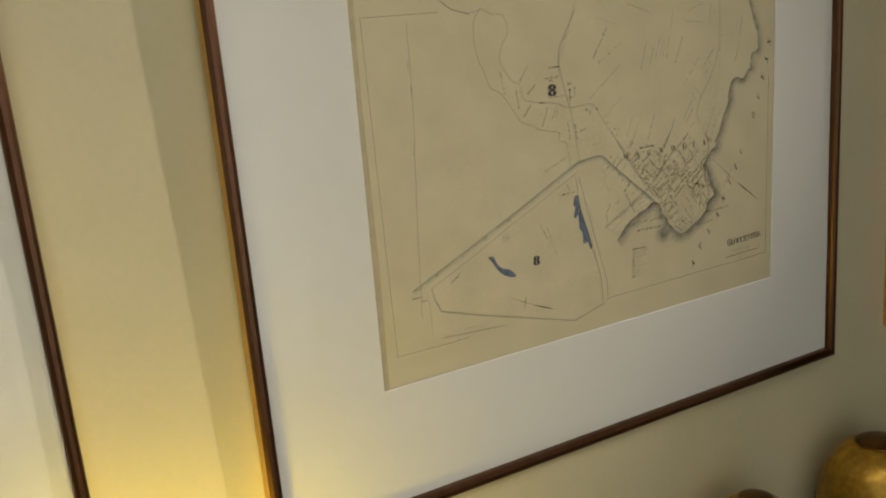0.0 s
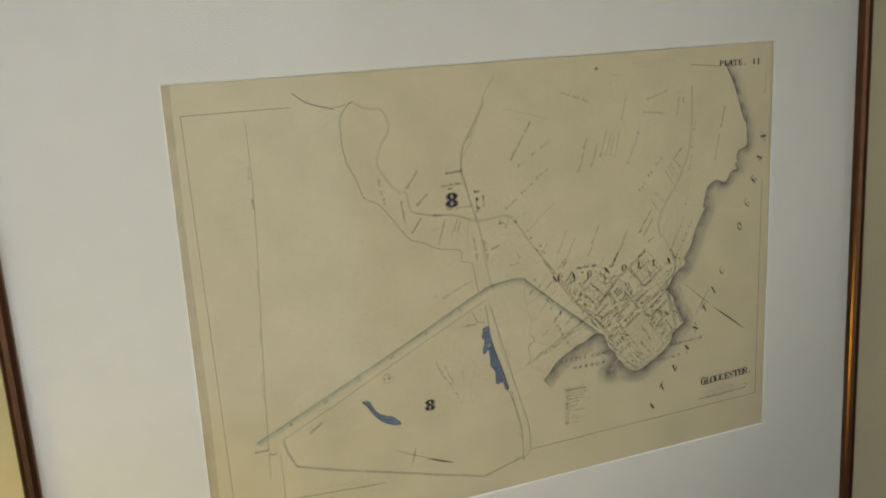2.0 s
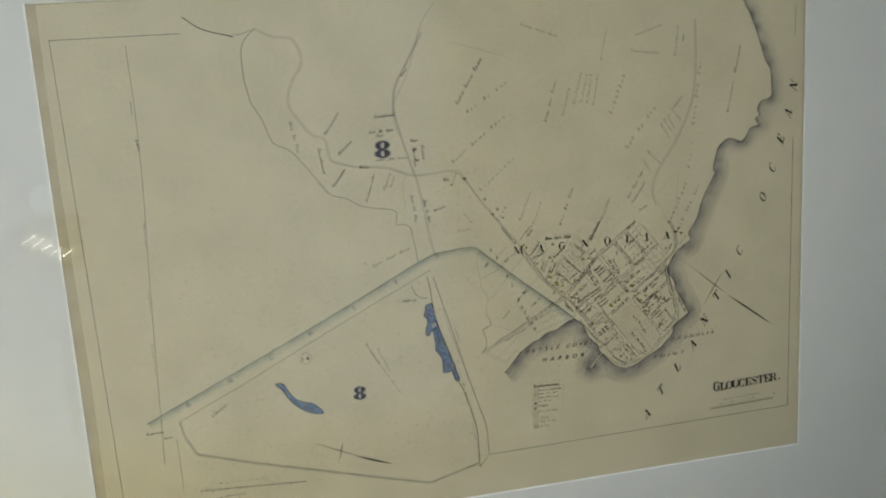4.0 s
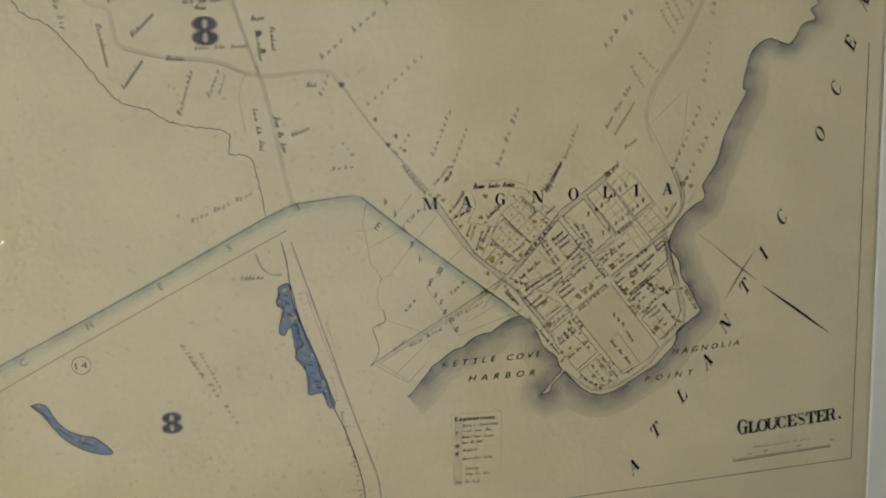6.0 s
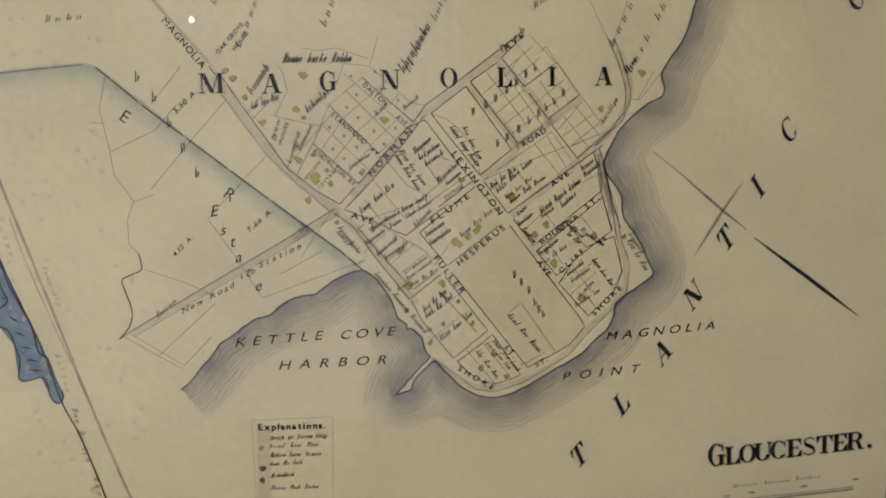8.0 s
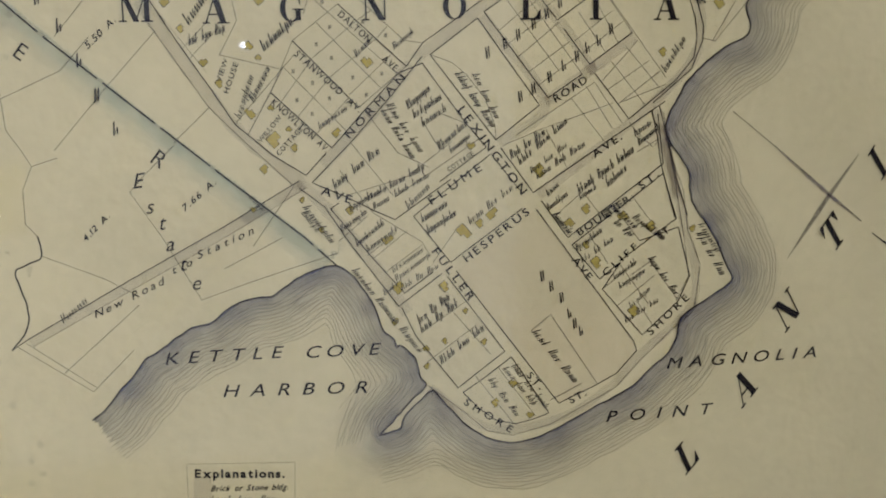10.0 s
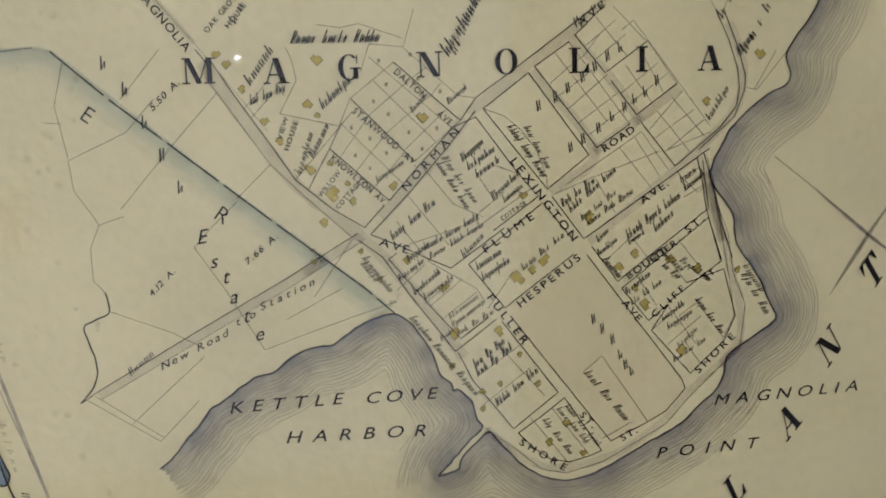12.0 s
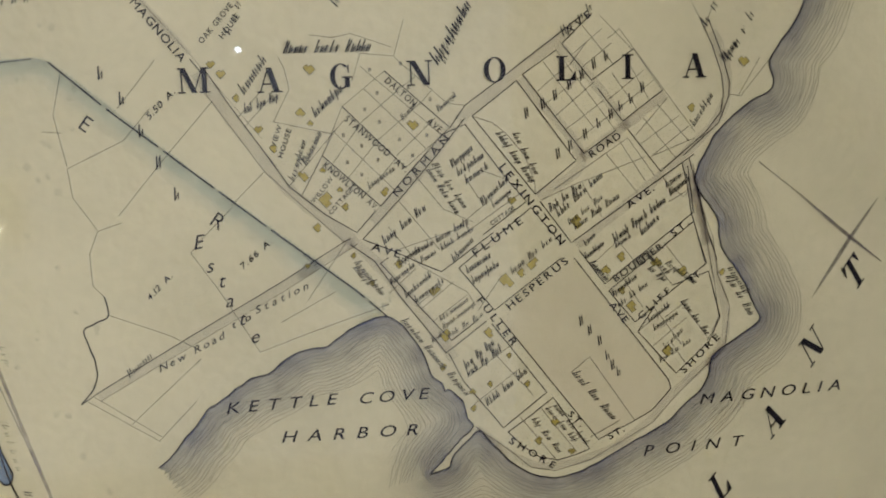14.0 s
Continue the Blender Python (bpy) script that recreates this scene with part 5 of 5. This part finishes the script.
word("Station", (479.4, 194.8), (498.1, 203.0), 3.65, slant=0.45, heavy=0.004)
word("DALTON", (527.8, 273.7), (537.5, 264.8), 3.13)
word("AVE.", (541.7, 259.4), (546.6, 255.1), 3.13)
word("STANWOOD", (513.3, 261.2), (527.7, 248.0), 3.31)
word("AV.", (529.8, 245.7), (533.9, 242.3), 3.13)
word("KNOWLTON", (505.2, 245.7), (518.2, 233.7), 3.13)
word("AV.", (519.6, 232.5), (522.5, 229.4), 2.96)
word("NORMAN", (530.6, 233.9), (549.6, 253.2), 3.65)
word("LEXINGTON", (566.5, 242.6), (587.8, 214.0), 4.0)
word("FLUME", (557.5, 211.3), (574.7, 222.8), 4.0)
word("HESPERUS", (569.2, 191.4), (590.9, 207.7), 3.83)
word("FULLER", (557.2, 195.4), (569.8, 177.9), 3.83)
word("ST.", (589.5, 150.8), (594.3, 145.7), 3.48)
word("AVE.", (605.1, 191.3), (611.6, 183.1), 3.65)
word("BOULDER", (607.9, 199.7), (625.7, 211.4), 3.48)
word("ST.", (629.2, 215.2), (635.1, 219.7), 3.48)
word("CLIFF", (617.2, 185.3), (628.3, 195.1), 3.48)
word("ST.", (635.9, 198.0), (640.2, 201.1), 3.13)
word("SHORE", (633.4, 164.0), (646.8, 176.8), 3.65)
word("SHORE", (567.4, 141.5), (583.8, 130.4), 3.65)
word("ST.", (605.3, 140.2), (611.0, 143.3), 3.65)
word("AVE.", (612.9, 226.1), (622.3, 232.4), 3.65)
word("ROAD", (599.6, 244.7), (610.4, 251.5), 3.65)
word("AVE.", (520.4, 215.8), (531.8, 211.7), 4.0)
word("AVE", (591.7, 287.2), (600.0, 293.6), 3.48)
word("MAGNOLIA", (444.7, 302.4), (459.9, 282.3), 4.0)
word("OAK GROVE", (467.4, 288.2), (478.6, 300.4), 2.7)
word("HOUSE", (474.4, 289.6), (480.6, 296.8), 2.7)
word("VIEW", (489.4, 252.6), (492.2, 260.0), 2.4)
word("HOUSE", (491.6, 249.0), (495.4, 258.6), 2.4)
word("WILLOW", (501.6, 232.9), (508.8, 241.0), 2.4)
word("COTTAGE", (507.4, 228.6), (515.4, 237.0), 2.4)
word("COTTAGE", (563.5, 222.3), (572.0, 227.8), 2.26)
word("5.50 A.", (448.0, 263.7), (457.5, 272.5), 3.13, slant=0.3)
word("7.66 A.", (475.7, 210.8), (486.6, 219.9), 3.13, slant=0.3)
word("4.12 A.", (442.9, 201.3), (451.5, 209.6), 2.96, slant=0.3)
note_bar((523.0, 277.9), 1.0, 1.3)
note_bar((533.6, 279.6), 1.0, 1.3)
note_bar((525.2, 270.0), 1.0, 1.3)
note_bar((535.9, 271.6), 1.0, 1.3)
note_bar((520.7, 264.5), 1.0, 1.3)
note_bar((532.2, 253.8), 1.0, 1.3)
note_bar((525.5, 260.1), 1.0, 1.3)
note_bar((543.3, 267.2), 1.0, 1.3)
note_bar((512.9, 256.0), 1.0, 1.3)
note_bar((519.0, 252.2), 1.0, 1.3)
note_bar((513.8, 246.7), 1.0, 1.3)
note_bar((524.4, 247.1), 1.0, 1.3)
note_bar((518.6, 242.2), 1.0, 1.3)
note_bar((541.7, 254.9), 1.0, 1.3)
note_bar((536.5, 248.1), 1.0, 1.3)

# owners' notes, in slanted strokes
note((480.1, 270.7), (488.7, 282.2), 4, 6)
note((479.6, 264.4), (491.6, 268.8), 3.6, 10)
note((503.6, 262.2), (513.7, 271.1), 3.8, 7)
note((495.2, 240.5), (500.2, 254.5), 2.8, 8)
note((499.7, 245.8), (505.7, 256.7), 3.0, 7)
note((520.7, 237.0), (530.3, 243.3), 2.4, 8)
note((545.9, 262.5), (552.5, 267.9), 2.4, 8)
note((533.6, 259.9), (538.5, 265.3), 2.6, 5)
note((542.6, 244.9), (553.6, 228.7), 2.8, 12)
note((540.7, 243.1), (550.7, 226.8), 2.8, 13)
note((550.1, 242.9), (557.8, 249.3), 3.2, 7)
note((552.0, 240.0), (561.6, 246.4), 3.2, 7)
note((554.7, 237.2), (563.0, 242.6), 3.2, 6)
note((560.3, 229.5), (570.0, 237.8), 3.0, 8)
note((564.1, 228.4), (570.9, 233.6), 2.6, 7)
note((525.1, 217.0), (540.7, 229.0), 3.4, 11)
note((565.5, 254.7), (577.7, 236.7), 3.0, 14)
note((571.2, 254.6), (579.1, 239.5), 2.8, 10)
note((536.0, 212.9), (555.4, 223.3), 3.0, 16)
note((537.9, 209.9), (557.3, 220.9), 2.6, 14)
note((549.4, 209.6), (557.2, 217.1), 3, 6)
note((554.1, 205.2), (562.9, 210.8), 3.2, 8)
note((556.0, 201.3), (565.8, 207.6), 3.2, 8)
note((570.2, 204.2), (585.3, 216.0), 2.8, 11)
note((584.4, 226.0), (596.1, 234.3), 3.2, 9)
note((587.3, 224.0), (603.8, 238.0), 3.2, 13)
note((593.1, 219.1), (609.7, 230.2), 2.8, 12)
note((591.2, 221.0), (603.9, 230.3), 2.4, 10)
note((607.4, 213.8), (626.5, 227.9), 3.6, 15)
note((617.3, 215.9), (624.5, 222.1), 3.4, 6)
note((626.4, 232.7), (632.2, 236.8), 3, 4)
note((627.8, 229.8), (635.2, 235.4), 3, 7)
note((597.0, 213.1), (600.9, 216.9), 2.6, 4)
note((597.0, 208.3), (603.9, 213.5), 2.6, 8)
note((598.0, 207.3), (603.9, 200.2), 3, 8)
note((614.8, 207.8), (625.8, 198.5), 3, 9)
note((617.7, 209.6), (626.8, 201.5), 3, 8)
note((625.7, 205.5), (636.9, 197.2), 2.8, 8)
note((607.8, 211.9), (613.7, 215.6), 2.6, 6)
note((606.9, 194.2), (615.8, 200.8), 2.6, 8)
note((608.9, 190.1), (619.8, 197.7), 2.6, 9)
note((620.0, 183.8), (628.0, 189.5), 2.6, 7)
note((622.0, 180.7), (631.0, 186.4), 2.6, 7)
note((624.2, 168.5), (636.2, 176.1), 2.4, 10)
note((626.1, 173.5), (633.1, 180.3), 2.4, 6)
note((631.5, 191.4), (641.3, 178.0), 3, 11)
note((648.3, 199.8), (657.4, 184.5), 3.4, 9)
note((648.9, 202.8), (655.8, 192.6), 3, 6)
note((636.5, 253.9), (643.5, 265.0), 3, 7)
note((647.2, 275.8), (651.9, 282.2), 3.6, 5)
note((514.1, 211.6), (523.2, 198.8), 3, 8)
note((513.5, 209.7), (518.6, 202.8), 2.6, 6)
note((527.1, 202.5), (535.9, 209.0), 2.6, 8)
note((532.1, 197.5), (541.6, 205.0), 2.8, 8)
note((535.5, 195.5), (546.3, 202.9), 2.8, 8)
note((544.0, 188.3), (554.9, 195.8), 2.4, 8)
note((544.9, 185.3), (556.8, 193.8), 2.4, 8)
note((546.8, 182.3), (559.6, 189.8), 2.4, 9)
note((540.9, 180.5), (545.9, 184.3), 2.2, 5)
note((552.4, 170.2), (563.4, 178.8), 3.4, 9)
note((553.3, 167.1), (566.3, 176.7), 3.4, 9)
note((560.0, 155.7), (575.1, 167.7), 3.2, 11)
note((529.6, 189.8), (552.2, 160.1), 3.0, 20)
note((575.9, 150.0), (585.8, 136.1), 2.8, 10)
note((580.9, 153.8), (591.9, 140.0), 2.6, 11)
note((583.9, 154.7), (596.0, 138.8), 2.6, 12)
note((591.0, 166.7), (606.1, 147.6), 3.4, 12)
note((496.4, 214.9), (500.9, 210.0), 2, 4)
note((433.3, 173.7), (442.2, 181.1), 3, 5)
note((530.2, 209.2), (538.0, 214.8), 2.6, 7)
note((493.7, 284.2), (523.4, 284.0), 4.6, 15)
note((546.3, 278.3), (558.8, 298.2), 5, 8)
note_mark((576.6, 260.5), 3.6, 30)
note_mark((582.3, 263.2), 3.6, 30)
note_mark((586.7, 266.1), 3.6, 30)
note_mark((591.9, 269.7), 3.6, 30)
note_mark((596.1, 272.8), 3.6, 30)
note_mark((600.5, 276.4), 3.6, 30)
note_mark((604.9, 279.3), 3.6, 30)
note_mark((587.4, 245.9), 3.6, 30)
note_mark((591.8, 248.6), 3.6, 30)
note_mark((597.2, 252.3), 3.6, 30)
note_mark((601.9, 256.0), 3.6, 30)
note_mark((606.3, 258.9), 3.6, 30)
note_mark((609.9, 261.8), 3.6, 30)
note_mark((613.6, 264.2), 3.6, 30)
note_mark((617.8, 267.8), 3.6, 30)
note_mark((595.0, 185.2), 3.6, 30)
note_mark((598.0, 181.5), 3.6, 30)
note_mark((601.6, 177.4), 3.6, 30)
note_mark((604.4, 171.8), 3.6, 30)
note_mark((606.4, 168.1), 3.6, 30)
note_mark((608.6, 165.6), 3.6, 30)

# owners' notes over the upper part of the sheet
note((405.3, 435.7), (434.5, 481.7), 5.2, 13)
note((414.5, 426.4), (461.3, 456.3), 3.9, 9)
note((395.9, 375.2), (457.3, 421.3), 4.4, 13)
note((424.2, 343.7), (466.6, 377.3), 3.4, 8)
note((500.7, 410.8), (513.9, 453.6), 3.9, 12)
note((520.3, 416.5), (529.2, 446.0), 3.6, 7)
note((533.3, 427.4), (543.4, 462.5), 3.4, 8)
note((541.6, 428.0), (549.4, 459.1), 3.1, 8)
note((548.3, 427.6), (554.4, 458.8), 3.1, 8)
note((555.0, 425.1), (561.6, 458.5), 3.1, 8)
note((574.6, 414.4), (592.5, 456.9), 4.4, 7)
note((591.4, 375.5), (627.8, 419.4), 4.4, 9)
note((630.7, 400.3), (641.3, 383.2), 3.1, 6)
note((634.2, 405.5), (644.7, 388.5), 3.1, 6)
note((638.8, 409.5), (648.2, 392.6), 3.1, 6)
note((643.4, 415.8), (655.2, 401.5), 3.1, 6)
note((648.1, 415.5), (658.4, 428.4), 3.4, 6)
note((608.7, 363.4), (619.2, 346.0), 3.1, 6)
note((614.5, 371.2), (629.7, 356.4), 3.1, 6)
note((591.7, 320.2), (610.4, 349.4), 3.9, 10)
note((597.5, 315.2), (613.3, 338.1), 3.6, 8)
note((475.6, 513.7), (516.7, 498.8), 3.9, 11)
note((565.7, 471.8), (572.8, 507.7), 3.4, 8)
note((597.1, 479.2), (630.5, 475.1), 3.9, 8)
note((603.9, 495.0), (636.1, 505.1), 3.6, 8)
note((650.5, 471.5), (654.8, 505.3), 3.6, 7)
note((660.2, 486.8), (661.2, 494.6), 3.1, 4)
note((722.0, 449.3), (727.8, 478.5), 3.9, 8)
note((712.9, 406.3), (719.8, 441.3), 3.9, 8)
note((671.7, 395.0), (681.2, 467.4), 4.2, 11)
note((665.1, 348.4), (670.6, 381.3), 3.9, 5)
note((640.6, 288.0), (663.5, 334.5), 3.9, 8)
note((649.0, 275.8), (678.4, 330.6), 3.9, 11)
note((513.1, 298.4), (529.3, 338.7), 3.9, 9)
note((560.8, 300.1), (571.4, 324.5), 3.6, 7)
note((548.9, 278.5), (557.8, 297.6), 3.6, 6)
note((467.1, 307.7), (482.0, 339.5), 3.4, 7)
note((476.6, 290.2), (492.9, 327.7), 3.4, 8)
note((442.1, 309.7), (453.8, 325.2), 3.4, 4)
note((230.4, 432.1), (237.5, 398.8), 3.9, 9)
note((257.1, 403.6), (260.9, 375.6), 3.9, 8)
note((266.6, 414.7), (282.5, 436.6), 3.9, 8)
note((278.7, 393.5), (294.1, 407.9), 3.9, 7)
note((270.5, 361.4), (284.2, 378.7), 3.9, 8)
note((303.9, 343.2), (314.4, 372.9), 3.9, 8)
note((323.0, 353.9), (331.0, 371.7), 3.6, 6)
note((330.0, 356.0), (334.5, 368.9), 3.1, 5)
note((297.1, 378.8), (309.0, 378.0), 3.9, 4)
note((316.6, 428.5), (338.4, 429.8), 4.2, 8)
note((310.5, 413.5), (335.9, 414.5), 4.2, 9)
note((318.0, 410.0), (325.2, 409.5), 3.4, 4)
note((315.7, 384.8), (348.7, 385.2), 3.4, 12)
note((352.3, 401.6), (361.3, 402.1), 3.9, 4)
note((354.6, 396.3), (356.0, 375.3), 3.9, 7)
note((364.2, 398.3), (364.4, 382.6), 3.9, 6)
note((349.0, 346.7), (352.5, 316.9), 3.9, 9)
note((361.9, 340.4), (367.0, 315.7), 4.2, 9)
note((372.9, 326.1), (385.6, 330.5), 3.9, 5)
note((384.3, 358.5), (391.8, 357.9), 3.9, 3)
note((348.6, 468.2), (355.2, 475.4), 3.9, 4)
note((304.3, 273.7), (345.6, 290.3), 3.4, 13)
note((288.9, 192.2), (302.3, 166.8), 3.4, 8)
note((293.7, 183.7), (323.1, 131.3), 3.4, 12)
note((300.9, 185.8), (312.8, 158.7), 3.1, 8)
note((332.3, 232.9), (348.0, 232.5), 3.9, 6)
note((56.4, 123.0), (74.2, 123.0), 3.9, 7)
note((73.4, 116.3), (82.1, 116.3), 3.4, 4)
note((126.8, 134.7), (140.8, 144.3), 4.7, 4)
note((124.0, 132.2), (137.9, 141.8), 3.9, 3)
note((414.6, 311.9), (405.3, 323.5), 3.1, 3)
note((397.7, 302.3), (414.2, 303.7), 3.1, 4)
note((394.7, 351.3), (400.9, 366.9), 3.4, 4)
note((604.5, 305.1), (614.5, 311.7), 3.4, 4)
note((589.7, 286.5), (601.5, 296.8), 3.4, 4)
note((392.9, 134.9), (396.7, 107.7), 2.9, 9)
note((399.3, 101.4), (403.4, 64.6), 2.9, 9)
note((582.3, 543.7), (646.7, 542.6), 2.4, 9)
note((594.9, 538.7), (629.3, 538.7), 2.2, 6)
note((552.8, 529.4), (563.6, 530.0), 2.4, 3)
note((101.8, 51.8), (209.6, 46.3), 3.4, 14)
note((123.4, 58.5), (173.5, 57.1), 3, 7)
house((528.2, 540.1), 5, 5, SEPIA)
house((408.1, 359.3), 4, 4, SEPIA)
house((429.3, 335.2), 3, 3, SEPIA)
house((436.9, 318.3), 3, 3, SEPIA)
house((442.6, 323.3), 3, 3, SEPIA)
house((447.8, 313.6), 2.4, 2.4, SEPIA)
house((357.1, 393.5), 3, 5, SEPIA)
house((359.1, 382.9), 3, 4, SEPIA)

# key to the signs
word("Brick or Stone bldg.", (479.4, 113.0), (506.0, 112.6), 3.1, slant=0.35)
note((478.6, 109.2), (501.2, 108.4), 2.6, 11)
note((478.4, 104.7), (502.1, 103.8), 2.6, 14)
note((478.2, 100.4), (493.5, 100.2), 2.6, 9)
note((478.5, 94.4), (489.2, 94.4), 2.6, 7)
note((478.2, 88.3), (500.4, 87.5), 2.6, 12)
note((480.1, 80.5), (490.7, 80.5), 2.6, 6)
note((479.9, 76.2), (498.2, 75.6), 2.6, 9)
note((472.3, 70.6), (490.2, 70.0), 2.6, 9)
house((475.3, 109.4), 2.6, 2)
house((475.1, 99.5), 3, 3, SEPIA)
house((474.8, 93.4), 2.6, 3, SEPIA)
printed("key_column", [(473.5, 118.5), (479.6, 118.7), (477.3, 69.0), (471.1, 68.9)], [(0, 1, 2, 3)], WASH, 1)

line("scale_bar", [(471.2, 69), (471.4, 123.2), (508.5, 122.5), (506.4, 68)], 0.18, SEPIA)
line("scale_bar", [(106.9, 53.8), (214.1, 47.4)], 0.8, SEPIA)

# scale bar
line("scale_bar", [(688.6, 62.2), (770.9, 65)], 1.0, SEPIA)
line("scale_bar", [(688.5, 63.6), (770.8, 66.3)], 0.3, INK)
note((705.4, 70.8), (753.0, 72.7), 2.4, 18)
note_bar((689.1, 65.5), 1.2, 1.0)
note_bar((703.0, 66.7), 3.4, 1.0)
note_bar((715.9, 67.6), 3.4, 1.0)
note_bar((743.9, 68.7), 3.4, 1.0)
note_bar((771.5, 70.3), 3.4, 1.0)
ring((225.7, 184.4), 6.2)
word("14", (222.0, 181.9), (229.4, 182.2), 6.4, heavy=0.0)

# ---- shore, water lines and washes ----
SHORE = smooth_way(COAST_NORTH + COAST_EAST + COAST_POINT + COAST_COVE, 1.2, 0.35)
verts, faces = ribbon(SHORE, 0.46)
printed("coastline", verts, faces, INK, 2, "inked coastline of the map")
washed("sea_wash", SHORE, [(400, 180), (300, 540)], 20, SEA, label="blue-grey wash along the shore")
offset_lines(smooth_way(COAST_NORTH[-6:] + COAST_EAST + COAST_POINT + COAST_COVE, 1.0), 1, [3.0 + 1.2 * k for k in range(13)], FINE)
washed("boundary_wash", smooth_way(BOUNDARY, 3.0), [(560, 540), (0, 540)], 9, GREEN, label="green wash along the boundary")

# foxing: small faint spots over the lower left of the sheet
verts, faces = [], []
for k in range(900):
    u, v = 95 + random.random() ** 0.9 * 330, 40 + random.random() ** 1.5 * 330
    r = random.uniform(0.5, 1.6)
    base = len(verts)
    verts += [(u + r * random.uniform(0.6, 1.3) * math.cos(a), v + r * random.uniform(0.6, 1.3) * math.sin(a)) for a in (math.pi / 4 * i for i in range(8))]
    faces.append(tuple(range(base, base + 8)))
tagged(printed("foxing", verts, faces, SPECK, 0.5, "faint brown spots in the old paper"), kind="stuff")

# thin tan strip laid along the left edge of the sheet
printed("edge_strip", [(-4, -4), (9, -4), (11, 180), (8, 400), (9, 562), (-4, 562)], [(0, 1, 2, 5), (2, 3, 4, 5)], TONED, 1, "tan strip along the sheet's left edge")
